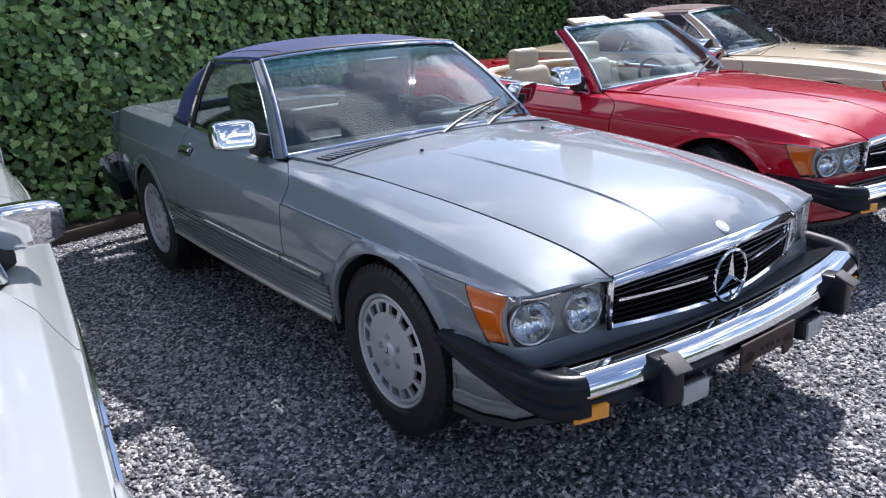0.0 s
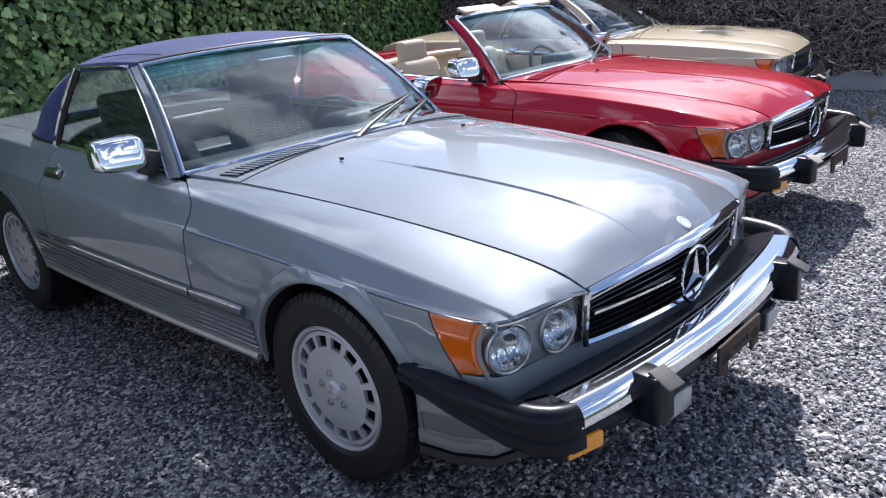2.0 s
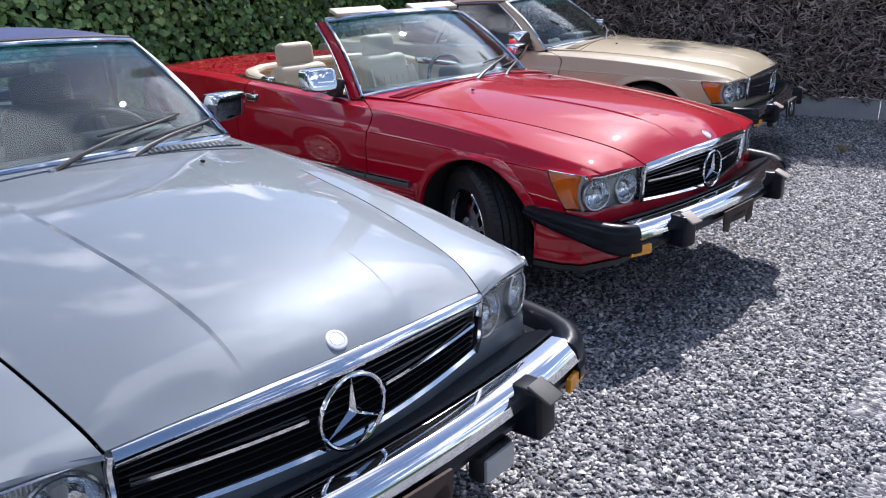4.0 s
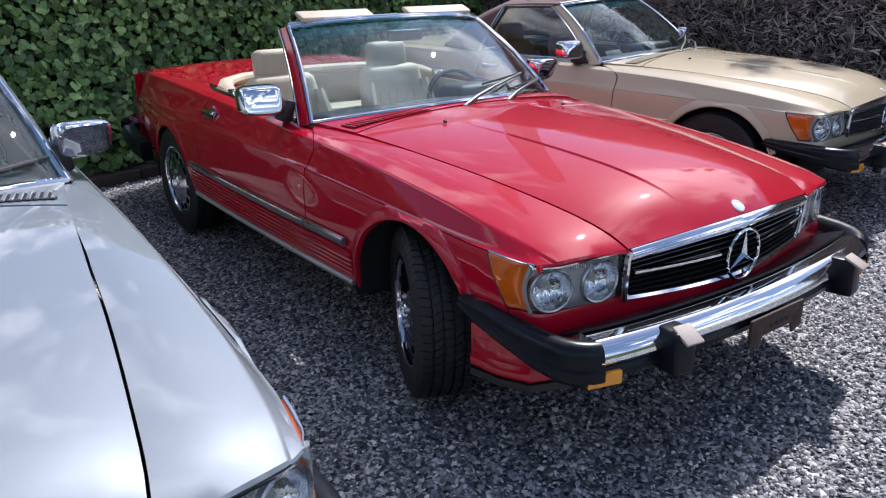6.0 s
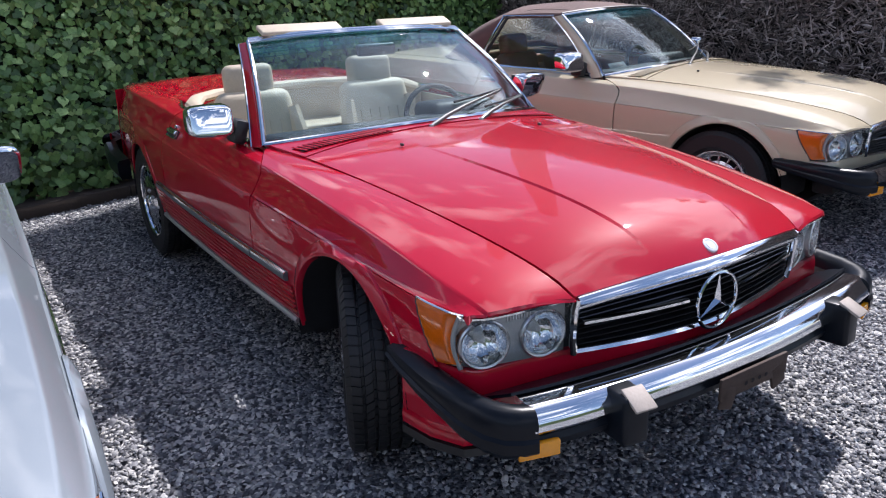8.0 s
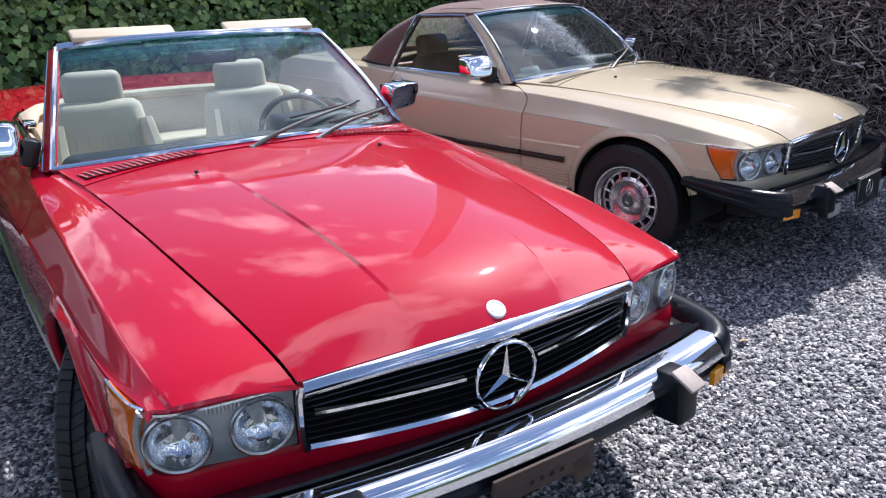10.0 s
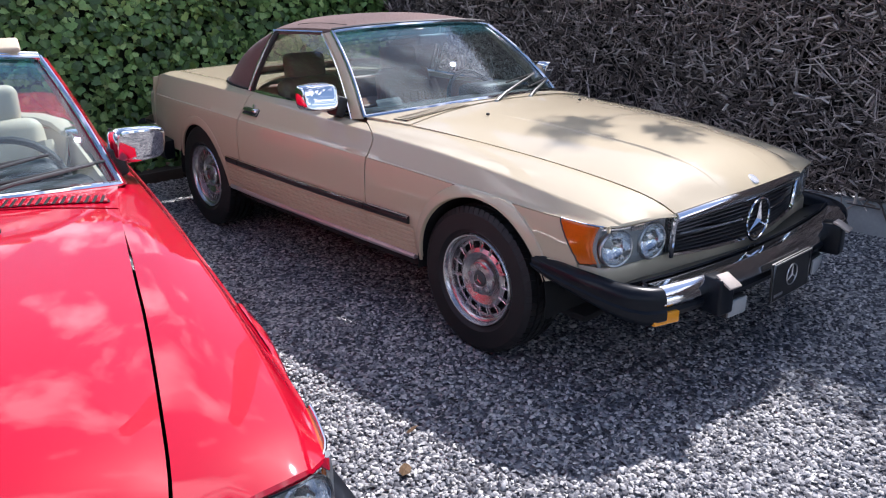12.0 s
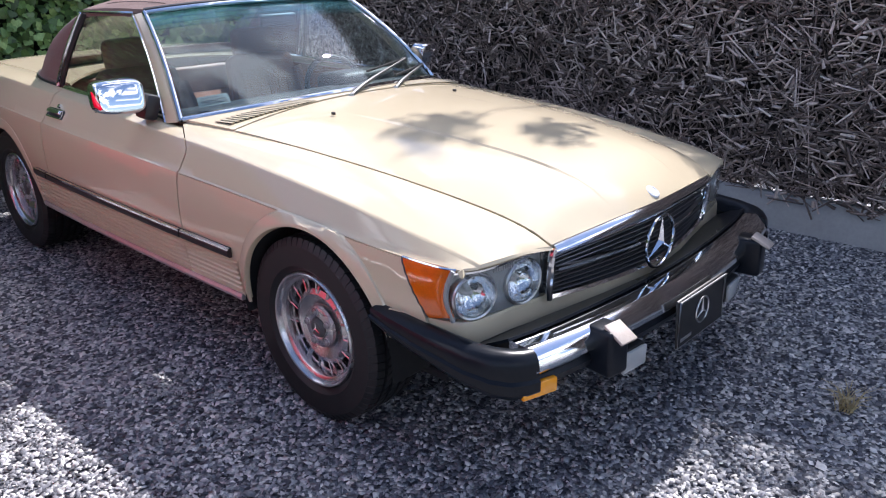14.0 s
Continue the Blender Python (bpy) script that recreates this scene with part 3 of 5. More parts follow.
def build_front(car, paint, p):
    # grille: chrome surround, slats, bars, ring and three-armed emblem
    gx = lambda y: 0.775 - 0.070 * (abs(y) / 0.48) ** 1.6
    top = lambda y: 0.718 - 0.030 * (abs(y) / 0.48) ** 2
    bot = lambda y: 0.516 + 0.012 * (abs(y) / 0.48) ** 2
    ys = span(-0.476, 0.476, 31)
    grille = part("grille", thick(sheet([[(gx(y) - 0.055, y, top(y) - 0.005) for y in ys], [(gx(y) - 0.055, y, bot(y)) for y in ys]]), 0.006), VOID, car, "dark slatted radiator grille in a chrome frame")
    part("grille_top", sweep([(gx(y), y, top(y)) for y in ys], [(-0.050, 0.010), (-0.026, 0.012), (-0.010, 0.008), (0.004, -0.001), (0.009, -0.010), (0.006, -0.018), (-0.002, -0.022), (-0.002, -0.025), (0.002, -0.027), (0.000, -0.032), (-0.03, -0.034), (-0.05, -0.02)]), CHROME, grille, "chrome top frame")
    part("grille_bottom", sweep([(gx(y) - 0.012, y, bot(y)) for y in ys], [(-0.03, -0.006), (-0.004, -0.006), (0.004, 0.001), (-0.002, 0.010), (-0.03, 0.010)]), CHROME, grille)
    for s in (-1, 1):
        part("grille_side", tube([(gx(0.478) - 0.004, s * 0.478, 0.688), (gx(0.478) - 0.006, s * 0.484, 0.66), (gx(0.478) - 0.012, s * 0.482, 0.56), (gx(0.478) - 0.016, s * 0.474, 0.525)], 0.011, 8), CHROME, grille)
    n = p["slats"]
    for k in range(n):
        f = (k + 0.6) / n
        zz = lambda y: bot(y) + (top(y) - 0.026 - bot(y)) * f
        part("grille_slat", sweep([(gx(y) - 0.022, y, zz(y)) for y in span(-0.468, 0.468, 17)], [(-0.03, -0.004), (0.004, -0.004), (0.006, 0.001), (-0.03, 0.005)]), p["slat"], grille)
    for s in (-1, 1):
        for zz in (0.612,):
            yy = [s * v for v in span(0.105, 0.455, 9)]
            yy.sort()
            part("grille_bar", sweep([(gx(y) - 0.008, y, zz + 0.004 * (abs(y) / 0.45) ** 2) for y in yy], [(-0.01, -0.006), (0.006, -0.004), (0.006, 0.004), (-0.01, 0.006)]), CHROME, grille)
    ring = [(0.778, 0.086 * math.sin(q), 0.594 + 0.086 * math.cos(q)) for q in [2 * math.pi * k / 40 for k in range(40)]]
    emblem = part("emblem", tube(ring, 0.0060, 8, closed=True), CHROME, grille, "chrome ring emblem")
    for k in range(3):
        q = 2 * math.pi * k / 3
        bm = bmesh.new()
        tip = Vector((0.780, 0.084 * math.sin(q), 0.594 + 0.084 * math.cos(q)))
        side1 = Vector((0.777, 0.012 * math.sin(q + 1.05), 0.594 + 0.012 * math.cos(q + 1.05)))
        side2 = Vector((0.777, 0.012 * math.sin(q - 1.05), 0.594 + 0.012 * math.cos(q - 1.05)))
        mid = Vector((0.792, 0, 0.594))
        back = Vector((0.766, 0, 0.594))
        vs = [bm.verts.new(v) for v in (tip, side1, mid, side2, back)]
        for f in ((0, 2, 1), (0, 3, 2), (0, 1, 4), (0, 4, 3)):
            bm.faces.new([vs[i] for i in f])
        bmesh.ops.recalc_face_normals(bm, faces=bm.faces)
        part("emblem_arm", bm, CHROME, emblem, smooth=False)
    # lamp units
    for s in (-1, 1):
        out = lambda w: 0.690 - 0.30 * max(0.0, w - 0.49) ** 1.35 - 4.2 * max(0.0, w - 0.70) ** 2
        tz = lambda w: 0.690 - 0.014 * ((w - 0.49) / 0.29)
        bz = lambda w: 0.526 + 0.008 * ((w - 0.49) / 0.29)
        rows = []
        for w in span(0.484, 0.790, 70):
            rows.append([(out(w) - 0.030, s * w, tz(w) + (bz(w) - tz(w)) * f) for f in span(0, 1, 40)])
        bm = sheet(rows, flip=s > 0)
        # two round holes for the lamps
        inside = [f for f in bm.faces if min(math.hypot(abs(f.calc_center_median().y) - w, f.calc_center_median().z - 0.597) for w in (0.724, 0.556)) < 0.062]
        bmesh.ops.delete(bm, geom=inside, context='FACES')
        unit = part("lamp_unit", thick(bm, 0.005), BEZEL, car, "grey bezel with a pair of round headlamps")
        pth = [(out(w), s * w, 0) for w in span(0.490, 0.785, 14)]
        pth = pth if s > 0 else pth[::-1]
        part("bezel_trim", sweep([(x, y, tz(abs(y))) for x, y, _ in pth], [(-0.03, -0.003), (0.002, -0.003), (0.003, 0.003), (-0.03, 0.004)]), CHROME, unit, "chrome trim over the lamps")
        for w, r in ((0.724, 0.064), (0.556, 0.064)):
            fx = 0.690 - 0.30 * (w - 0.49) ** 1.35 - 0.014
            yaw = -s * (20 if w > 0.65 else 9)
            seat = pose(fx - 0.012, s * w, 0.597, 0, 0, -yaw)
            lamp = part("headlamp", lathe([(r + 0.006, -0.02), (r + 0.006, 0.003), (r + 0.002, 0.007), (r - 0.003, 0.005), (r - 0.004, -0.008)], 40, 'x'), DULL_CHROME, unit, "round sealed-beam headlamp")
            lamp.matrix_basis = seat
            bowl = [(r - 0.004, -0.002), (r * 0.93, -0.016), (r * 0.82, -0.030), (r * 0.62, -0.042), (r * 0.36, -0.048), (0.016, -0.050)]
            part("reflector", sheet([[(h + 0.003 * math.sin(16 * (q * math.cos(a)) / r) * (q / r), q * math.cos(a), q * math.sin(a)) for a in [2 * math.pi * k / 48 for k in range(48)]] for q, h in bowl], closed=True), REFLECTOR, lamp)
            part("bulb", lathe([(0.016, -0.050), (0.012, -0.034), (0.007, -0.022), (0.001, -0.020)], 16, 'x'), LENS_WHITE, lamp)
            bm = bmesh.new()
            rings = [[(0.016 - 0.014 * (q / 8) ** 2 + 0.0010 * math.sin(34 * math.cos(a) * (q / 8)), r * 0.93 * q / 8 * math.cos(a), r * 0.93 * q / 8 * math.sin(a)) for a in [2 * math.pi * k / 40 for k in range(40)]] for q in range(0, 9)]
            sheet(rings, bm, closed=True)
            bmesh.ops.remove_doubles(bm, verts=bm.verts, dist=1e-5)
            lens = part("lens", bm, LAMP_GLASS, lamp, "fluted glass lens")
            lens.visible_shadow = False
        for k in range(9):
            part("bezel_rib", block((0.006, 0.004, 0.022), (out(0.60 + 0.008 * k) - 0.022, s * (0.60 + 0.008 * k), 0.664), 0.0015), DULL_CHROME, unit)
        part("bezel_edge", tube([(0.598 - 0.018 * math.sin(math.pi * g), s * (0.782 + 0.010 * math.sin(math.pi * g)), 0.682 - 0.148 * g) for g in span(0, 1, 11)], 0.0075, 8), BEZEL, unit)
        # one-piece glass over both lamps, fluted along its top
        rows = []
        for w in span(0.489, 0.786, 120):
            rows.append([(out(w) - 0.004 + (0.0016 * math.sin(w * 1250) if f < 0.17 else 0.0), s * w, tz(w) - 0.002 + (bz(w) - tz(w) + 0.004) * f) for f in (0, 0.08, 0.16, 0.18, 0.35, 0.5, 0.65, 0.8, 0.92, 1.0)])
        cover = part("lamp_cover", sheet(rows, flip=s > 0), LAMP_GLASS, unit, "clear glass cover with a fluted upper edge")
        cover.visible_shadow = False
        # amber lamp that wraps round the corner
        rows = []
        for f in span(0, 1, 12):
            col = []
            for g in span(0, 1, 13):
                z = 0.690 - 0.154 * g
                xr = 0.440 + 0.092 * g ** 1.25
                xf = 0.602 - 0.018 * math.sin(math.pi * g)
                x = xr + (xf - xr) * f
                z -= 0.012 * f * (1 - g)
                zz = z + 0.004 * f + (0.010 * g * f)
                w = side_w(x, zz) + 0.004 - 0.012 * max(0, f - 0.75) ** 1.5 * 8 + (0.002 if round(g * 12) % 2 else 0)
                col.append((x, s * w, zz))
            rows.append(col)
        top_edge = [(x, y + s * 0.001, z + 0.002) for x, y, z in (col[0] for col in rows)]
        side_lamp = part("side_lamp", thick(sheet(rows, flip=s < 0), 0.02), AMBER, car, "amber wrap-round indicator lens")
        part("lamp_trim", tube(top_edge, 0.0032, 6), CHROME, side_lamp, "thin chrome trim over the amber lens")
        part("lamp_seal", tube([(x - 0.004, y - s * 0.002, z) for x, y, z in rows[0]], 0.004, 6), BLACK, side_lamp)
    # bumper
    half = [(0.835, -0.735), (0.862, -0.60), (0.885, -0.40), (0.900, -0.20), (0.905, 0.0)]
    path = [(x, y, 0) for x, y in half] + [(x, -y, 0) for x, y in half[-2::-1]]
    fine = []
    for a, b in zip(path[:-1], path[1:]):
        fine += [tuple(Vector(a).lerp(Vector(b), k / 6)) for k in range(6)]
    fine.append(path[-1])
    sm = fine[:]
    for _ in range(6):
        sm = [sm[0]] + [tuple((Vector(sm[i - 1]) + Vector(sm[i]) * 2 + Vector(sm[i + 1])) / 4) for i in range(1, len(sm) - 1)] + [sm[-1]]
    bumper = part("front_bumper", sweep(sm, [(-0.10, 0.426), (-0.012, 0.426), (-0.004, 0.412), (-0.010, 0.392), (-0.03, 0.384), (-0.10, 0.384)]), BUMPER_BLACK, car, "chrome front bumper with black rubber ends")
    part("chrome_blade", sweep(sm, [(-0.10, 0.503), (-0.034, 0.507), (-0.026, 0.505), (-0.012, 0.495), (0.000, 0.482), (0.006, 0.468), (0.008, 0.460), (0.010, 0.452), (0.004, 0.441), (-0.006, 0.432), (-0.020, 0.424), (-0.10, 0.424)]), p["blade"], bumper, "chrome bumper blade")
    # filler between nose and blade
    rows = []
    for i, (x, y, _) in enumerate(sm):
        k = abs(y) / 0.735
        rows.append([(x - 0.085, y, 0.510), (x - 0.105, y, 0.498), (min(x - 0.125, 0.78 - 0.09 * k), y * 1.03, 0.482), (min(x - 0.16, 0.70 - 0.09 * k), y * 1.03, 0.44)])
    part("bumper_filler", thick(sheet(rows), 0.008), BUMPER_BLACK, bumper)
    for s in (-1, 1):
        pth = [(0.345, -0.850), (0.42, -0.856), (0.52, -0.860), (0.62, -0.856), (0.70, -0.849), (0.765, -0.826), (0.805, -0.795), (0.828, -0.76), (0.838, -0.725)]
        pts = [(x, -y if s > 0 else y, 0) for x, y in pth]
        pts = pts if s < 0 else pts[::-1]

        def prof(f, s=s):
            k = f if s < 0 else 1 - f
            lo = 0.484 - 0.098 * min(1, k * 1.45)
            hi = 0.532 - 0.026 * k
            o = 0.012
            return [(-0.05, lo), (o - 0.006, lo), (o + 0.004, lo + 0.015), (o + 0.004, lo + (hi - lo) * 0.35), (o - 0.004, lo + (hi - lo) * 0.42), (o - 0.003, lo + (hi - lo) * 0.66), (o - 0.008, lo + (hi - lo) * 0.82), (o - 0.018, hi - 0.008), (o - 0.032, hi - 0.002), (o - 0.048, hi), (-0.055, hi - 0.008), (-0.072, hi - 0.024), (-0.085, hi - 0.045)]
        part("bumper_end", sweep(pts, prof), BUMPER_BLACK, bumper, "black rubber bumper end")
        # overrider
        ox = 0.890

        def shape(v):
            x = v.x - (0.035 if v.z > 0 and v.x > 0 else 0) - (0.03 if v.z < 0 and v.x > 0 else 0)
            return (x, v.y * (0.92 if v.x > 0 else 1.0), v.z)
        over = part("overrider", block((0.155, 0.088, 0.135), (ox, s * 0.475, 0.438), 0.013, (0, 0, s * 8), 3, shape=shape), BUMPER_BLACK, bumper, "black rubber overrider")
        part("overrider_cap", block((0.074, 0.066, 0.010), (ox + 0.038, s * 0.475, 0.4985), 0.004, (0, 26, s * 8)), p["cap"], over)
        # fog lamp below the blade and amber marker
        if p.get("fog", True):
            fog = part("fog_lamp", block((0.05, 0.125, 0.075), (0.872, s * 0.335, 0.350), 0.012, (0, 0, s * 5)), BLACK, bumper)
            part("fog_lens", block((0.012, 0.112, 0.064), (0.900, s * 0.335, 0.350), 0.005, (0, 0, s * 5)), LENS_WHITE, fog, "milky fog lamp lens")
        part("marker_lamp", block((0.018, 0.110, 0.042), (0.842, s * 0.722, 0.402), 0.004, (0, 0, s * 16)), YELLOW, bumper, "amber marker below the bumper")
    if p["plate"] == "bracket":
        plate = part("plate_bracket", block((0.012, 0.30, 0.07), (0.925, 0, 0.410), 0.006), p["bracket"], bumper, "empty number plate bracket with holes")
        for s in (-1, 1):
            part("bracket_ear", block((0.010, 0.060, 0.075), (0.926, s * 0.112, 0.380), 0.008, (s * 18, 0, 0)), p["bracket"], plate)
        for k in range(4):
            # flat near-black discs, the holes' shade put in as colour
            part("bracket_hole", lathe([(0.001, 0.0), (0.007, 0.0)], 12, 'x'), VOID, plate).matrix_basis = pose(0.9335, -0.045 + 0.03 * k, 0.405)
    else:
        plate = part("number_plate", block((0.010, 0.31, 0.16), (0.935, 0.0, 0.40), 0.006, (0, -4, 0)), BLACK, bumper, "black show plate with a ring emblem")
        frame_path = [(0.942, a, b) for a, b in ((-0.152, 0.325), (0.152, 0.325), (0.152, 0.475), (-0.152, 0.475))]
        part("plate_frame", tube(frame_path, 0.004, 6, closed=True), DULL_CHROME, plate)
        part("plate_emblem", tube([(0.943, 0.042 * math.sin(q), 0.405 + 0.042 * math.cos(q)) for q in [2 * math.pi * k / 28 for k in range(28)]], 0.003, 6, closed=True), DULL_CHROME, plate)
        for k in range(3):
            q = 2 * math.pi * k / 3
            part("plate_emblem_arm", tube([(0.943, 0, 0.405), (0.943, 0.041 * math.sin(q), 0.405 + 0.041 * math.cos(q))], [0.005, 0.001], 6), DULL_CHROME, plate)
        part("plate_lettering", block((0.004, 0.07, 0.012), (0.943, -0.10, 0.345), 0.001), DULL_CHROME, plate)


def tread_tyre(r, w, rim, n=66):
    """Tyre with four grooves round its tread and slanting cuts across the ribs."""
    hw = w / 2
    prof = [(rim, -hw * 0.78), (rim + 0.010, -hw * 0.90), (rim + (r - rim) * 0.18, -hw * 0.99), (rim + (r - rim) * 0.22, -hw * 0.985), (rim + (r - rim) * 0.50, -hw * 1.03), (r - 0.034, -hw * 1.0), (r - 0.030, -hw * 1.005), (r - 0.014, -hw * 0.93)]
    side = len(prof)
    deep = (-0.52, -0.18, 0.18, 0.52)
    marks = [-0.86, -0.72]
    for d in deep:
        marks += [d - 0.055, d - 0.040, d + 0.040, d + 0.055]
        marks.append(d + 0.17)
    marks += [0.86]
    for m in marks:
        low = any(abs(m - d) < 0.05 for d in deep)
        prof.append((r - (0.011 if low else 0.0) - 0.006 * m * m, m * hw))
    prof += [(q, -h) for q, h in prof[side - 1::-1]]
    rows = []
    for rr, h in prof:
        ring = []
        m = h / hw
        skew = 2.4 * abs((m * 1.47 + 8.26) % 1.0 - 0.5) + 1.6 * m
        for j in range(n):
            # a block, then a narrow cut
            for off, cut in ((0.0, 0), (0.82, 0), (0.86, 1), (0.97, 1)):
                q = 2 * math.pi * (j + off + 0.35 * skew) / n
                out = rr - 0.0042 if cut and rr > r - 0.026 and abs(m) > 0.02 and abs(h) < hw * 0.97 else rr
                ring.append((out * math.cos(q), h, out * math.sin(q)))
        rows.append(ring)
    bm = sheet(rows, closed=True)
    bmesh.ops.recalc_face_normals(bm, faces=bm.faces)
    return bm


def slotted_disc(r0, r1, h, count, a, b, slot, thickness=0.012, per=10):
    """A dished disc with count windows between radii a and b; slot is the share of a window in its sector."""
    radii = [r0] + span(r0 + (a - r0) * 0.3, a, 5) + span(a, b, 4)[1:] + span(b, r1, 3)[1:]
    n = count * per
    bm = bmesh.new()
    rows = [[bm.verts.new((r * math.cos(2 * math.pi * j / n), h(r), r * math.sin(2 * math.pi * j / n))) for j in range(n)] for r in radii]
    for i in range(len(radii) - 1):
        mid = (radii[i] + radii[i + 1]) / 2
        for j in range(n):
            if a < mid < b and (j % per) < slot * per:
                continue
            bm.faces.new([rows[i][j], rows[i][(j + 1) % n], rows[i + 1][(j + 1) % n], rows[i + 1][j]])
    return thick(bm, thickness, (0, 5, 0))


def build_wheel(car, p, at, side, steer=0.0):
    """One wheel; side -1 is the car's right."""
    r = 0.318
    wheel = part("wheel", tread_tyre(r, 0.205, 0.200), RUBBER, car, "black tyre on a " + p["rim_word"] + " wheel")
    wheel.matrix_basis = Matrix.Translation(at) @ pose(0, 0, 0, 0, 0, steer + (180 if side > 0 else 0))
    m = p["rim"]
    # outer face looks along -y
    part("rim", lathe([(0.206, -0.082), (0.209, -0.090), (0.204, -0.096), (0.196, -0.092), (0.190, -0.070), (0.184, -0.02), (0.180, 0.06), (0.20, 0.09)] if p["style"] == "flat" else [(0.203, -0.080), (0.200, -0.090), (0.195, -0.096), (0.189, -0.095), (0.184, -0.088), (0.181, -0.078), (0.174, -0.074), (0.170, -0.070), (0.167, -0.056), (0.164, -0.03), (0.168, 0.06), (0.20, 0.09)], 64), p["lip"], wheel, "bright rim lip")
    if p["style"] == "flat":
        face = part("wheel_face", slotted_disc(0.030, 0.189, lambda q: -0.084 - 0.010 * (1 - (q / 0.19) ** 2), 15, 0.140, 0.176, 0.62), m, wheel, "flat alloy face with rounded slots")
        hub_h = -0.094
    else:
        face = part("wheel_face", slotted_disc(0.030, 0.168, lambda q: -0.040 - 0.012 * max(0.0, 1 - (q / 0.07) ** 4) - 0.016 * math.exp(-((q - 0.112) / 0.022) ** 2) - 0.004 * max(0.0, (q - 0.13) / 0.04), 15, 0.130, 0.158, 0.78, per=14), m, wheel, "dished alloy face with fifteen short slots")
        for k in range(15):
            q = 2 * math.pi * (k + 0.89) / 15
            part("spoke", tube([(v * math.cos(q), h, v * math.sin(q)) for v, h in ((0.118, -0.057), (0.134, -0.056), (0.150, -0.054), (0.166, -0.056))], [0.003, 0.0042, 0.0042, 0.003], 6), m, face)
        part("wheel_hub_ring", lathe([(0.034, -0.062), (0.040, -0.066), (0.060, -0.066), (0.070, -0.062), (0.074, -0.052)], 40), m, wheel)
        hub_h = -0.068
    part("brake_drum", lathe([(0.001, -0.02), (0.17, -0.02), (0.175, 0.05)], 32), VOID, wheel)
    cap = part("hub_cap", lathe([(0.001, hub_h - 0.008), (0.024, hub_h - 0.008), (0.031, hub_h - 0.003), (0.034, hub_h + 0.004)], 28), m if p["style"] == "flat" else CAP_GREY, wheel, "round hub cap")
    for k in range(3):
        q = 2 * math.pi * k / 3 + math.pi / 2
        part("hub_emblem", tube([(0, hub_h - 0.009, 0), (0.022 * math.cos(q), hub_h - 0.009, 0.022 * math.sin(q))], [0.004, 0.001], 6), CHROME, cap)
    for k in range(5):
        q = 2 * math.pi * k / 5 + 0.5
        seat = Vector((0.056 * math.cos(q), hub_h, 0.056 * math.sin(q)))
        bm = lathe([(0.013, 0.004), (0.014, -0.001), (0.011, -0.002), (0.009, -0.001), (0.008, -0.008), (0.001, -0.010)], 12)
        bolt = part("wheel_bolt", bm, DULL_CHROME, wheel)
        bolt.matrix_basis = Matrix.Translation(seat)
    return wheel


def pane_point(v, u):
    """A place on the windscreen: v across from -1 to 1, u from foot to head."""
    a = abs(v)
    foot = Vector((-0.70 - 0.20 * a ** 2.2, 0.695 * v, 0.925 - 0.050 * a ** 2))
    head = Vector((-1.255 - 0.095 * a ** 2.2, 0.555 * v, 1.268 - 0.026 * a ** 2.5))
    return foot.lerp(head, u) + Vector((0.018, 0, 0.018)) * math.sin(math.pi * u)


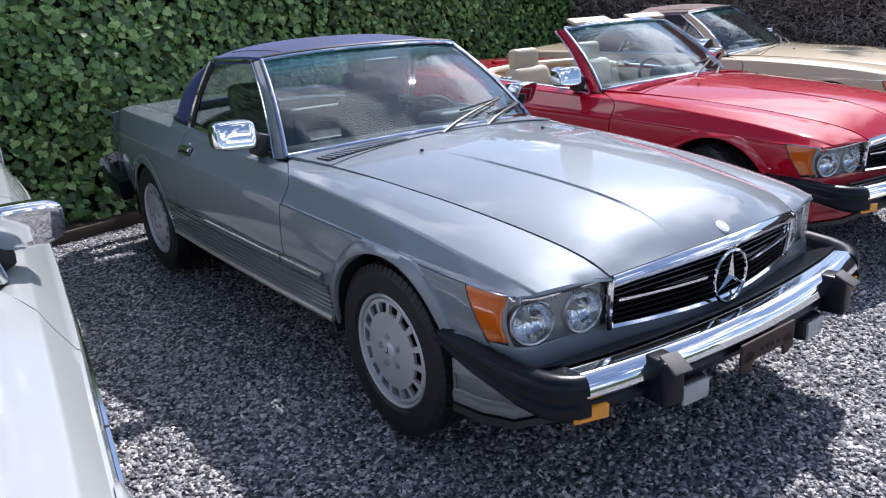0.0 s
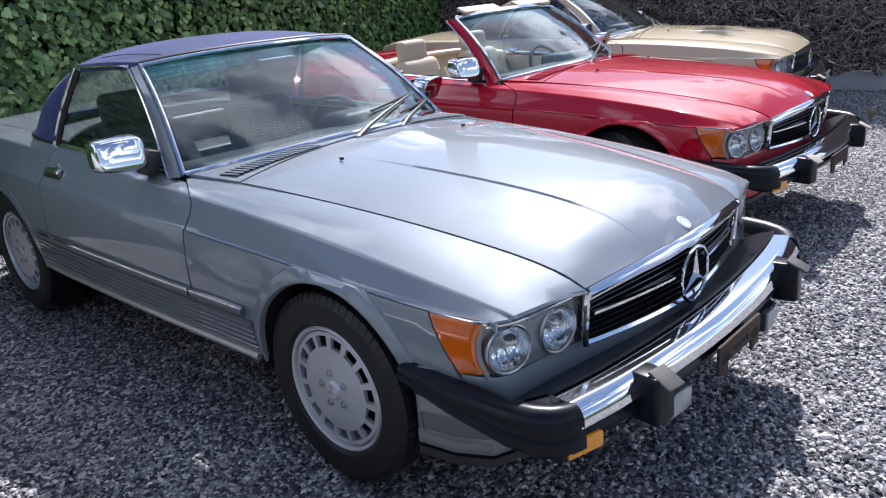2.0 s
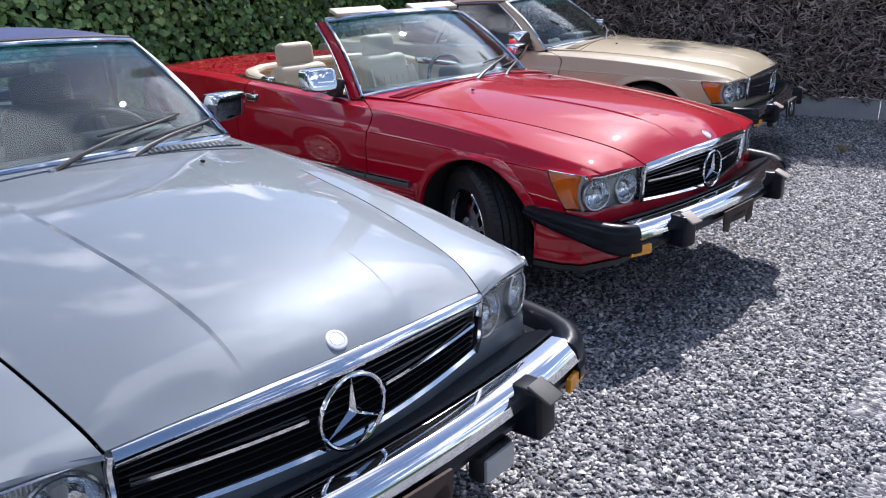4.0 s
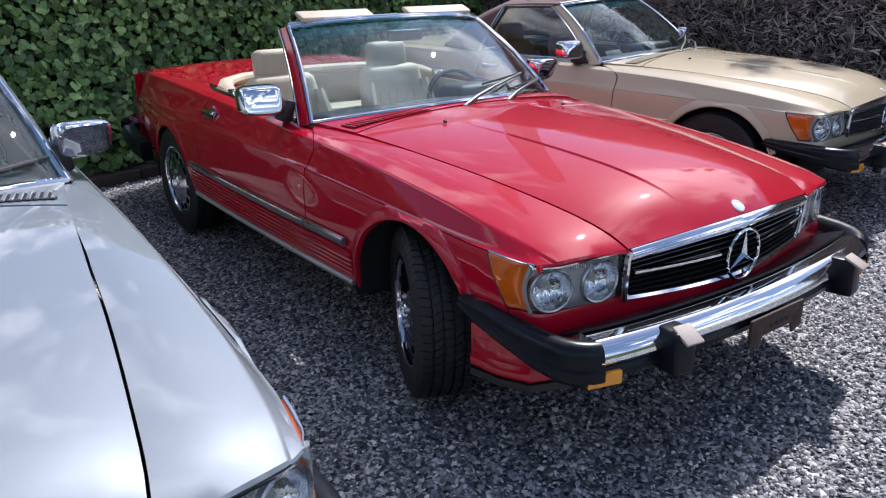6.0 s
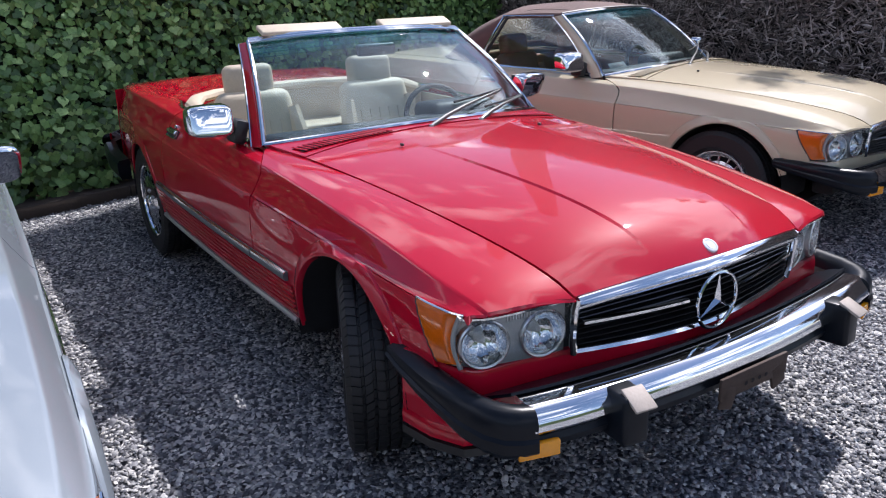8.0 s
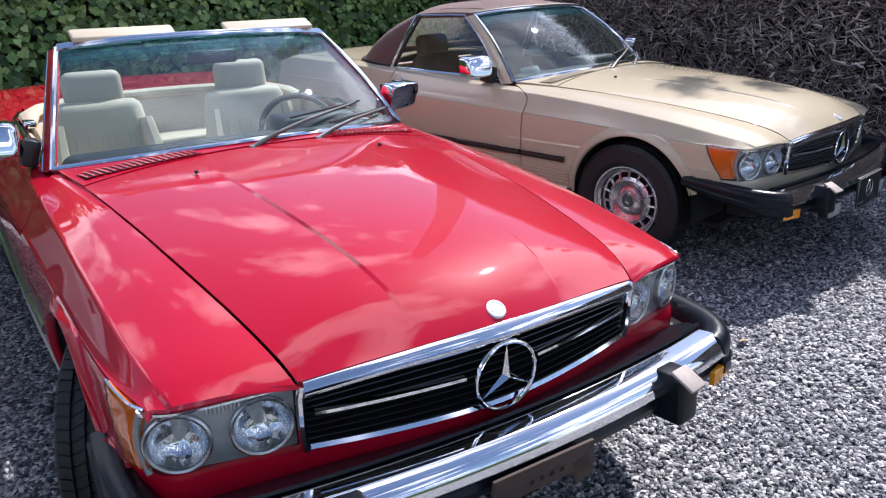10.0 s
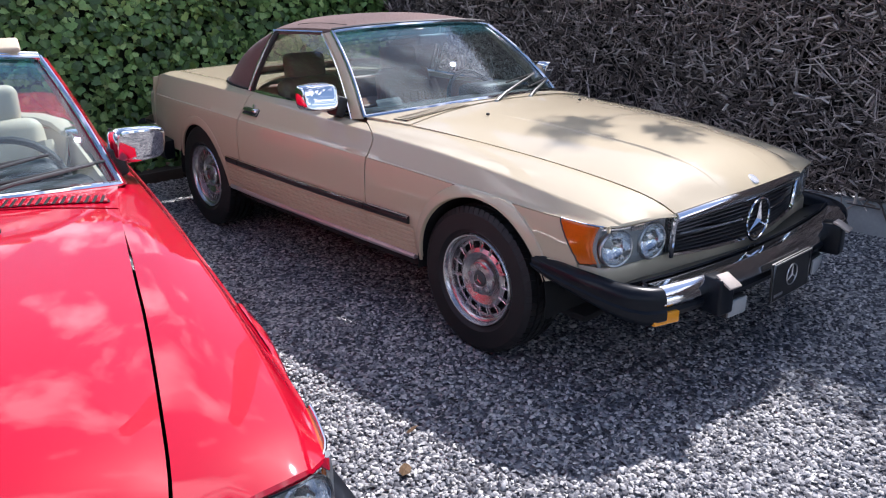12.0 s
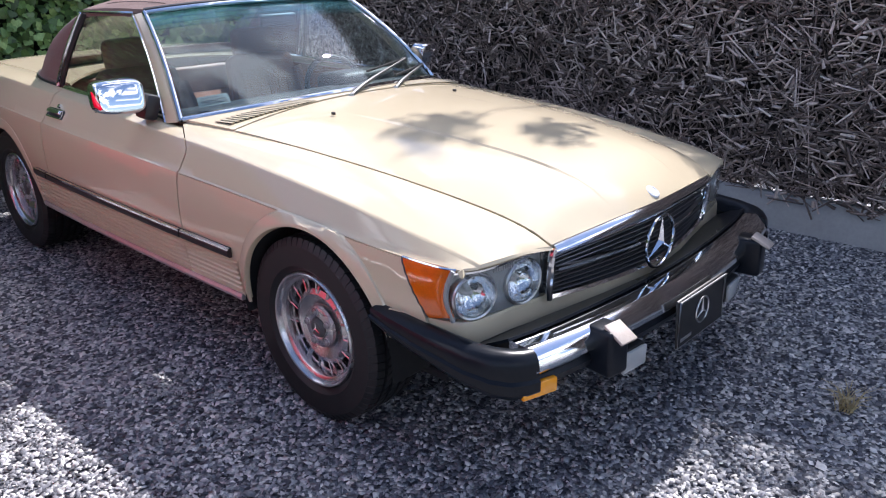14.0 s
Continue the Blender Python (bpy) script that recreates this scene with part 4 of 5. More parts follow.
def build_screen(car, paint, p):
    vs = span(-1, 1, 29)
    screen = part("windscreen", thick(sheet([[pane_point(v * 0.985, u) for v in vs] for u in span(0.02, 0.80, 12)]), 0.005), GLASS, car, "curved windscreen in a chrome frame")
    screen.visible_shadow = False
    for (u0, u1), tone in zip(((0.80, 0.85), (0.85, 0.91), (0.91, 0.985)), BANDS):
        band = part("sun_band", thick(sheet([[pane_point(v * 0.985, u) for v in vs] for u in span(u0, u1, 3)]), 0.005), tone, screen, "teal tinted band")
        band.visible_shadow = False
    if p.get("sticker"):
        spot = lambda v, u: pane_point(v, u) + Vector((-0.004, 0, -0.006))
        note = part("sticker", thick(sheet([[spot(v, u) for v in span(-0.90, -0.74, 5)] for u in (0.07, 0.11, 0.15)]), 0.001), STICKER, screen, "small pale printed sticker behind the glass")
        for k in range(3):
            part("print_bar", thick(sheet([[spot(v, u) + Vector((0.003, 0, 0.004)) for v in span(-0.885, -0.76 - 0.03 * (k == 2), 4)] for u in (0.085 + 0.02 * k, 0.093 + 0.02 * k)]), 0.0006), GREY_STRIP, note)
    part("screen_foot_trim", tube([pane_point(v, -0.01) + Vector((0.012, 0, 0.004)) for v in span(-1, 1, 41)], 0.013, 8, squash=0.8), CHROME, screen, "chrome trim")
    part("screen_head", tube([pane_point(v, 1.0) + Vector((-0.006, 0, 0.004)) for v in span(-1.0, 1.0, 41)], 0.015, 8), p["header"], screen)
    part("screen_head_trim", tube([pane_point(v, 0.985) + Vector((0.012, 0, 0.006)) for v in span(-1.0, 1.0, 41)], 0.009, 8), CHROME, screen, "chrome trim")
    for s in (-1, 1):
        us = span(-0.02, 1.0, 16)
        part("pillar_trim", tube([pane_point(s * 1.0, u) + Vector((0.004, s * 0.004, 0.002)) for u in us], 0.010, 8), CHROME, screen, "chrome pillar trim")
        rows = []
        for u in us:
            b = pane_point(s * 1.0, u)
            d = 0.078 - 0.02 * u
            rows.append([b + Vector((0.0, s * 0.018, 0)), b + Vector((-d * 0.5, s * 0.030, -0.006)), b + Vector((-d, s * 0.026, -0.012)), b + Vector((-d, -s * 0.02, -0.012)), b + Vector((-0.01, -s * 0.012, 0))])
        part("pillar", sheet(rows, closed=True), paint, screen, "body-coloured screen pillar")
        part("pillar_rear_trim", tube([pane_point(s, u) + Vector((-(0.080 - 0.02 * u), s * 0.026, -0.012)) for u in us], 0.006, 6), CHROME, screen)
        # mirror on the door
        mx, my, mz = -1.035, s * (0.862 if s < 0 else 0.795), 0.967

        rows = []
        for dx, a, b in ((-0.046, 0.088, 0.060), (-0.040, 0.0925, 0.0645), (-0.018, 0.0925, 0.0645), (0.010, 0.091, 0.063), (0.026, 0.088, 0.060), (0.033, 0.084, 0.056), (0.037, 0.078, 0.050)):
            ring = []
            for k in range(36):
                q = 2 * math.pi * k / 36
                c, e = math.cos(q), math.sin(q)
                y, z = a * math.copysign(abs(c) ** 0.42, c), b * math.copysign(abs(e) ** 0.42, e)
                # the outer end is lower and swept back, and the passing side leans down
                z *= 1.0 - 0.9 * max(0.0, y * s)
                ring.append((dx - 0.22 * max(0.0, y * s) + (0.42 * z if s > 0 else -0.13 * z), y, z))
            rows.append(ring)
        shell = sheet(rows, closed=True, flip=True)
        shell.faces.new([shell.verts.new(q) for q in rows[-1]])
        bmesh.ops.remove_doubles(shell, verts=shell.verts, dist=1e-5)
        bmesh.ops.recalc_face_normals(shell, faces=shell.faces)
        mirror = part("door_mirror", shell, CHROME, car, "chrome door mirror on a black foot")
        mirror.data.transform(pose(mx, my, mz, 0, 0, s * 6))
        part("mirror_rim", block((0.012, 0.165, 0.110), (mx - 0.046, my - s * 0.004, mz), 0.007, (0, 0, s * 6), 3), BLACK, mirror)
        part("mirror_glass", block((0.004, 0.150, 0.096), (mx - 0.0535, my - s * 0.004, mz), 0.0015, (0, 0, s * 6)), MIRROR, mirror, "mirror glass")
        part("mirror_foot", block((0.09, 0.06, 0.10), (mx - 0.02, s * (0.745 if s < 0 else 0.715), mz - 0.055), 0.016, (s * 18, 0, 0)), BLACK, mirror)
    # wipers, both parked towards the driver
    for base, tip in ((-0.10, (0.70, 0.19)), (0.275, (0.93, 0.12))):
        b = pane_point(base, -0.06) + Vector((0.05, 0, 0.012))
        t = pane_point(*tip) + Vector((0.022, 0, 0.012))
        mid = b.lerp(t, 0.45) + Vector((0.018, 0, 0.020))
        wiper = part("wiper", tube([b, b.lerp(mid, 0.4) + Vector((0, 0, 0.006)), mid, t], [0.011, 0.009, 0.0065, 0.005], 8), WIPER_GREY, car, "metal wiper arm with a black blade")
        v0, u0 = tip
        blade = [pane_point(v0 - 0.50 + 0.56 * k / 10, u0 - 0.07 + 0.09 * k / 10) + Vector((0.010, 0, 0.006)) for k in range(11)]
        part("wiper_blade", tube(blade, 0.005, 6), BLACK, wiper)
        part("wiper_pivot", lathe([(0.001, 0.022), (0.012, 0.020), (0.014, 0.0)], 16, 'z'), DULL_CHROME, wiper).matrix_basis = Matrix.Translation(b - Vector((0, 0, 0.012)))


def deck_curve(v):
    """Lower hem of the soft top: along the side, then round across the deck."""
    q = (1 - abs(v)) * math.pi / 2
    return Vector((-2.03 - 0.50 * math.sin(q) ** 0.75, 0.70 * math.copysign(math.cos(q) ** 0.3, v) if abs(v) > 1e-6 else 0.0, 0.890 + 0.024 * math.sin(q)))


def bow_at(y):
    a = min(1.0, abs(y) / 0.605)
    return Vector((-1.83 - 0.11 * (1 - a * a), y, 1.240 + 0.056 * (1 - a ** 2.5)))


def bow_curve(v):
    return bow_at(0.605 * v)


def bow_round(v):
    q = (1 - abs(v)) * math.pi / 2
    return bow_at(0.605 * math.copysign(math.cos(q) ** 0.45, v) if abs(v) > 1e-6 else 0.0)


def build_top(car, paint, p):
    cloth = p["cloth"]
    rows = []
    for f in span(0, 1, 14):
        row = []
        for v in [-1.06, -1.04, -1.0] + span(-0.96, 0.96, 25) + [1.0, 1.04, 1.06]:
            a = min(1.0, abs(v))
            h = pane_point(max(-1, min(1, v)), 1.0) + Vector((0.0, 0, 0.012))
            b = bow_curve(max(-1, min(1, v)))
            q = h.lerp(b, f) + Vector((0, 0, 0.018 * math.sin(math.pi * f) * (1 - a ** 3) + 0.006 * math.sin(math.pi * f)))
            if abs(v) > 1.0:
                q += Vector((0, math.copysign(0.012, v), -0.028 * (abs(v) - 1) / 0.06 - 0.004))
            row.append(q)
        rows.append(row)
    top = part("soft_top", thick(sheet(rows), 0.012), cloth, car, p["top_label"])
    # quarters and back, with a clear pane
    vs = span(-1, 1, 61)
    us = span(0, 1, 17)

    def back(v, u):
        q = bow_round(v).lerp(deck_curve(v), u)
        out = Vector((-(1 - abs(v) ** 2), 0.9 * v, 0.5)).normalized()
        return q + out * (0.050 * math.sin(math.pi * min(1, u * 1.02)) * (1 - 0.75 * abs(v) ** 6) + (0.012 if u > 0.97 else 0))
    bm = bmesh.new()
    grid = [[bm.verts.new(back(v, u)) for v in vs] for u in us]
    pane = bmesh.new()
    pg = {}
    for i in range(len(us) - 1):
        for j in range(len(vs) - 1):
            um, vm = (us[i] + us[i + 1]) / 2, (vs[j] + vs[j + 1]) / 2
            if 0.24 < um < 0.86 and abs(vm) < 0.36:
                quad = []
                for a, b in ((i, j), (i, j + 1), (i + 1, j + 1), (i + 1, j)):
                    if (a, b) not in pg:
                        pg[a, b] = pane.verts.new(back(vs[b], us[a]) + Vector((0.004, 0, -0.004)))
                    quad.append(pg[a, b])
                pane.faces.new(quad)
                continue
            bm.faces.new([grid[i][j], grid[i][j + 1], grid[i + 1][j + 1], grid[i + 1][j]])
    thick(bm, 0.008)
    part("quarter_cloth", bm, cloth, top)
    rear = part("rear_pane", pane, PLASTIC_PANE, top, "clear plastic rear pane")
    rear.visible_shadow = False
    part("cloth_hem", tube([deck_curve(v) + Vector((-0.006 * (1 - abs(v)), 0.006 * v, 0.006)) for v in span(-1, 1, 41)], 0.008, 6), BLACK, top)
    part("seam", tube([pane_point(v, 1.0) * (1 - f) + bow_curve(v) * f + Vector((0, 0, 0.015 + 0.012 * math.sin(math.pi * f))) for v, f in [(-0.98 + 0.18 * k / 12, 0.62 - 0.52 * (k / 12) ** 1.5) for k in range(13)]], 0.0016, 5), BLACK, top)
    for s in (-1, 1):
        # side window with its frame
        fb, ft = pane_point(s, 0.03) + Vector((-0.085, s * 0.008, 0)), pane_point(s, 0.97) + Vector((-0.065, s * 0.01, 0))
        rt, rb = Vector((-1.835, s * 0.612, 1.224)), Vector((-2.015, s * 0.704, 0.888))
        rows = [[fb.lerp(ft, u).lerp(rb.lerp(rt, u), f) + Vector((0, s * 0.012 * math.sin(math.pi * u), 0)) for f in span(0, 1, 8)] for u in span(0, 1, 8)]
        win = part("side_window", thick(sheet(rows), 0.004), SIDE_GLASS, car, "clear side window in a chrome frame")
        win.visible_shadow = False
        edge = [rb.lerp(rt, u) + Vector((0.004, s * (0.008 + 0.012 * math.sin(math.pi * u)), 0)) for u in span(0, 1, 9)]
        part("window_rear_trim", tube(edge, 0.009, 6), CHROME, win, "chrome window edge")
        part("window_seal", tube([q + Vector((0.035, -s * 0.004, 0)) for q in edge], 0.012, 6), BLACK, win)
        part("window_top_trim", tube([ft.lerp(rt, f) + Vector((0, s * 0.010, 0.008)) for f in span(0, 1, 7)], 0.006, 6), CHROME, win)
        part("window_foot_trim", tube([fb.lerp(rb, f) + Vector((0, s * 0.008, -0.004)) for f in span(-0.02, 1, 9)], 0.010, 6), CHROME, win, "bright strip along the door top")


def build_seat(car, y, leather):
    seat = part("seat", block((0.50, 0.50, 0.17), (-1.52, y, 0.46), 0.05, (0, -6, 0), 4), leather, car, "leather bucket seat")
    back = part("backrest", block((0.13, 0.49, 0.56), (-1.87, y, 0.68), 0.055, (0, -14, 0), 4, shape=lambda v: (v.x, v.y * (0.82 if v.z > 0 else 1.0), v.z)), leather, seat)
    for k in range(5):
        part("seat_flute", tube([(-1.79 - 0.0 * k, y - 0.12 + 0.06 * k, 0.54), (-1.848, y - 0.12 + 0.06 * k, 0.80)], 0.022, 6), leather, back)
    for s in (-1, 1):
        part("bolster", tube([(-1.74, y + s * 0.21, 0.50), (-1.80, y + s * 0.215, 0.68), (-1.86, y + s * 0.195, 0.86)], [0.045, 0.05, 0.035], 8), leather, back)
    part("headrest", block((0.10, 0.265, 0.165), (-1.965, y, 1.005), 0.040, (0, -8, 0), 4), leather, seat, "padded headrest")


def build_cabin(car, paint, p):
    leather = p["leather"]
    for y in (-0.355, 0.365):
        build_seat(car, y, leather)
    dash = part("dashboard", block((0.30, 1.30, 0.20), (-0.99, 0, 0.785), 0.05, (0, -6, 0), 4), DASH, car, "dark padded dashboard")
    part("instrument_hood", block((0.22, 0.36, 0.11), (-1.10, 0.37, 0.875), 0.04, (0, -4, 0), 4), DASH, dash)
    part("centre_console", block((0.70, 0.24, 0.30), (-1.45, 0, 0.45), 0.04, segs=3), DASH, car)
    # steering wheel
    rim = [(0, 0.195 * math.cos(q), 0.195 * math.sin(q)) for q in [2 * math.pi * k / 36 for k in range(36)]]
    wheel = part("steering_wheel", tube(rim, 0.014, 8, closed=True), DASH, car, "dark steering wheel")
    wheel.matrix_basis = pose(-1.27, 0.395, 0.790, 0, -24, 0)
    part("steering_hub", block((0.05, 0.16, 0.12), (0.02, 0, -0.01), 0.025, segs=3), DASH, wheel)
    for q in (0.25, math.pi - 0.25, -0.9, math.pi + 0.9):
        part("steering_spoke", tube([(0.02, 0.05 * math.cos(q), 0.05 * math.sin(q)), (0, 0.19 * math.cos(q), 0.19 * math.sin(q))], 0.012, 6), DASH, wheel)
    part("steering_column", tube([(-1.24, 0.395, 0.78), (-1.02, 0.395, 0.70)], 0.04, 10), DASH, car)
    # inner walls
    for s in (-1, 1):
        rows = [[(x, s * (0.66 + 0.03 * (z - 0.3)), z) for x in span(-0.92, -2.03, 9)] for z in (0.26, 0.5, 0.7, 0.85, SHOULDER_Z(-1.4) + 0.008)]
        part("door_trim", thick(sheet(rows), 0.012), leather, car)
        part("armrest", block((0.45, 0.06, 0.05), (-1.5, s * 0.635, 0.66), 0.02, segs=3), leather, car)
    part("carpet", block((1.40, 1.30, 0.02), (-1.35, 0, 0.275), 0.005), DASH, car)
    part("rear_shelf", block((0.34, 1.26, 0.05), (-2.14, 0, 0.70), 0.02, segs=3), leather, car)
    part("rear_trim", block((0.05, 1.30, 0.42), (-2.29, 0, 0.66), 0.02, segs=3), leather, car)
    # lid of the hood compartment
    rows = []
    for f in span(0, 1, 8):
        row = []
        for v in span(-1, 1, 25):
            fx = -2.30 + 0.29 * abs(v) ** 3 if p["open"] else -2.36 + 0.30 * abs(v) ** 3
            x = fx + (-2.466 - fx) * f
            row.append((x, v * 0.632, SHOULDER_Z(x) + 0.016 + 0.022 * (1 - v * v)))
        rows.append(row)
    part("hood_lid", thick(sheet(rows), 0.012), paint, car)
    # chrome rail round the cockpit edge
    for s in (-1, 1):
        part("cockpit_rail", tube([(x, s * (0.704 + (0.0 if x > -2.0 else -0.25 * (x + 2.0) * -1)), SHOULDER_Z(x) + 0.024) for x in span(-0.98, -2.16, 16)], 0.009, 6), CHROME, car)
    if p["open"]:
        rim_pts = [(-1.86, -0.655, 0.885), (-2.02, -0.640, 0.898), (-2.14, -0.58, 0.908), (-2.22, -0.45, 0.915), (-2.255, -0.2, 0.92), (-2.26, 0, 0.922)]
        rim_pts = rim_pts + [(x, -y, z) for x, y, z in rim_pts[-2::-1]]
        part("cockpit_padding", tube(rim_pts, [0.03] + [0.045] * 9 + [0.03], 10, squash=0.6), leather, car, "padded rim behind the seats")
        rows = [[(x + dx, y * (1 - 0.03 * k), z - 0.02 - 0.075 * k) for x, y, z in rim_pts] for k, dx in ((0, 0), (1, 0.03), (2, 0.04), (3, 0.04))]
        part("cockpit_back", thick(sheet(rows), 0.01), leather, car)
        for s in (-1, 1):
            part("latch_cap", block((0.09, 0.05, 0.035), (-1.83, s * 0.662, 0.893), 0.010, segs=3), CHROME, car)
            part("sun_visor", block((0.085, 0.40, 0.022), (-1.345, s * 0.305, 1.287), 0.010, (0, 22, 0), 3), leather, car, "folded leather sun visor")
        part("lid_grip", block((0.05, 0.22, 0.03), (-2.42, -0.15, 0.955), 0.008), paint, car)
    # inner mirror
    part("inner_mirror", block((0.03, 0.20, 0.055), (-1.20, 0, 1.185), 0.012, segs=3), BLACK, car)


def build_car(name_label, at, yaw, z, p):
    car = new("car")
    car.empty_display_size = 0.3
    tagged(car, name_label, "car", group="row of parked open tourers")
    car.matrix_world = pose(at[0], at[1], z, 0, 0, yaw - 90)
    paint = p["paint"]
    build_body(car, paint, p)
    build_front(car, paint, p)
    build_screen(car, paint, p)
    build_cabin(car, paint, p)
    if not p["open"]:
        build_top(car, paint, p)
    for s in (-1, 1):
        build_wheel(car, p, (0, s * 0.722, 0.318), s, p.get("steer", 0) * (0.55 if s > 0 else 1.0))
        build_wheel(car, p, (-2.455, s * 0.735, 0.318), s)
    return car


SILVER = car_paint("silver_blue_metallic", (0.208, 0.236, 0.260), 0.32, 0.50)
RED = car_paint("signal_red", (0.43, 0.001, 0.017), 0.0, 0.40)
CREAM = car_paint("cream_paint", (0.53, 0.45, 0.31), 0.0, 0.45)
WHITE = car_paint("pale_grey_white", (0.36, 0.38, 0.375), 0.0, 0.42)
BEIGE = plain("beige_leather", (0.52, 0.43, 0.31), 0.55, bump=0.25, bscale=200)
BLACK_LEATHER = plain("black_leather", (0.016, 0.016, 0.018), 0.5, bump=0.25, bscale=200)
BROWN_LEATHER = plain("brown_leather", (0.20, 0.085, 0.05), 0.5, bump=0.25, bscale=200)
NAVY = fabric_mat("navy_canvas", (0.024, 0.038, 0.125))
BROWN = fabric_mat("brown_canvas", (0.125, 0.072, 0.060))
GREY_STRIP = plain("grey_strip", (0.10, 0.11, 0.12), 0.4)
STICKER = plain("sticker_paper", (0.22, 0.23, 0.22), 0.6)
WIPER_GREY = plain("wiper_grey", (0.06, 0.062, 0.062), 0.45, 0.2)
RUSTY = plain("rusty_bracket", (0.055, 0.036, 0.028), 0.7, 0.3, 0.35, 60, bump=0.3)
CAP_GREY = plain("weathered_rubber", (0.075, 0.072, 0.068), 0.6, 0.0, 0.25, 50, bump=0.2)
CAP_TAN = plain("sunbleached_rubber", (0.34, 0.29, 0.25), 0.6, 0.0, 0.25, 50, bump=0.2)
SLAT_BLACK = plain("black_slat", (0.012, 0.012, 0.014), 0.35)
SLAT_GREY = plain("grey_slat", (0.13, 0.13, 0.135), 0.35, 0.6)
SILL_SILVER = car_paint("sill_grey", (0.16, 0.175, 0.19), 0.5, 0.4)

base = dict(blade=CHROME, header=BLACK, bracket=RUSTY, cap=CAP_GREY, strip=GREY_STRIP, lip=ALLOY, slats=9, plate="bracket", slat=SLAT_BLACK, style="flat", rim=ALLOY, rim_word="flat-faced alloy", open=False)
build_car("silver-blue metallic open tourer with a raised navy soft top, on gravel", (2.108, 2.099), 0.63, 0.02,
          dict(base, valance=SILL_SILVER, paint=SILVER, sill=SILL_SILVER, cloth=NAVY, leather=BLACK_LEATHER, top_label="raised navy canvas soft top"))
build_car("bright red open tourer with its roof down and beige seats", (4.584, 2.582), 1.72, 0.008,
          dict(base, valance=RED, paint=RED, sill=RED, cloth=NAVY, leather=BEIGE, open=True, cap=CAP_TAN, rim=CHROME, lip=CHROME, rim_word="chromed", steer=-24, header=CHROME, fog=False))
build_car("cream open tourer with raised brown soft top beside a fence", (7.350, 3.576), 12.53, 0.0,
          dict(base, valance=None, paint=CREAM, sill=CREAM, cloth=BROWN, leather=BROWN_LEATHER, top_label="raised brown canvas soft top", style="deep", rim=DARK_ALLOY, lip=DARK_ALLOY, rim_word="fifteen-slot alloy", plate="show", slats=11, slat=SLAT_GREY, cap=CAP_TAN, strip=BLACK, blade=CHROME, sticker=True))
build_car("pale grey-white open tourer with chrome door mirrors", (-0.624, 1.242), -6.5, 0.025,
          dict(base, valance=WHITE, paint=WHITE, sill=WHITE, cloth=NAVY, leather=BLACK_LEATHER, top_label="raised soft top", open=True))


# ------------------------------------------------------------ the yard
CORNER = Vector((8.37, 8.20, 0))
IVY_WAY = Vector((-1, -0.286, 0)).normalized()      # along the ivy wall, from the corner
TWIG_WAY = Vector((0.240, -1, 0)).normalized()      # along the twig fence, from the corner
IVY_OUT = Vector((0.286, -1, 0)).normalized()       # from the ivy wall towards the yard
TWIG_OUT = Vector((-1, -0.240, 0)).normalized()

# ground
GRAVEL = [(0.0, (0.026, 0.027, 0.036)), (0.3, (0.115, 0.119, 0.138)), (0.6, (0.30, 0.302, 0.315)), (0.85, (0.52, 0.51, 0.495)), (1.0, (0.72, 0.70, 0.665))]


def ground_mat():
    m, nt, b = nodes_of("gravel_bed")
    tc = nt.nodes.new("ShaderNodeTexCoord").outputs["Object"]
    v = nt.nodes.new("ShaderNodeTexVoronoi")
    v.inputs["Scale"].default_value = 62.0
    nt.links.new(tc, v.inputs["Vector"])
    sep = nt.nodes.new("ShaderNodeSeparateColor")
    nt.links.new(v.outputs["Color"], sep.inputs[0])
    col = ramp_node(nt, sep.outputs[0], GRAVEL)
    # bed patchily darkened below stone tone, painting in shade of the gaps
    big = noise_node(nt, 0.8, 5.0, vec=tc)
    mx = nt.nodes.new("ShaderNodeMix")
    mx.data_type, mx.blend_type = 'RGBA', 'MULTIPLY'
    mx.inputs["Factor"].default_value = 0.5
    nt.links.new(col, mx.inputs[6])
    nt.links.new(ramp_node(nt, big, [(0.3, (0.5, 0.49, 0.48)), (0.7, (0.8, 0.8, 0.8))]), mx.inputs[7])
    nt.links.new(mx.outputs[2], b.inputs["Base Color"])
    b.inputs["Roughness"].default_value = 0.8
    inv = nt.nodes.new("ShaderNodeMath")
    inv.operation = 'SUBTRACT'
    inv.inputs[0].default_value = 1.0
    nt.links.new(v.outputs["Distance"], inv.inputs[1])
    bump_node(nt, b, inv.outputs[0], 1.0, 0.012)
    return m


GROUND = ground_mat()
bm = bmesh.new()
xs = [-400, -60, -12] + span(-4, 12, 33) + [30, 80, 400]
ys = [-400, -60, -14] + span(-4, 12, 33) + [30, 80, 400]
sheet([[(x, y, 0.006 * noise.noise(Vector((x * 0.9, y * 0.9, 0))) - 0.004 if abs(x) < 20 and abs(y) < 20 else 0) for x in xs] for y in ys], bm)
bmesh.ops.recalc_face_normals(bm, faces=bm.faces)
for f in bm.faces:
    if f.normal.z < 0:
        f.normal_flip()
ground = part("ground", bm, GROUND, None)
tagged(ground, "grey crushed-stone gravel yard", "gravel", kind="structure")

# loose stones
STONE = random_mat("gravel_stone", GRAVEL, 0.72, True, 0.5, 200.0)
STONE_ONE = random_mat("gravel_stone_single", GRAVEL, 0.72, False, 0.5, 200.0)


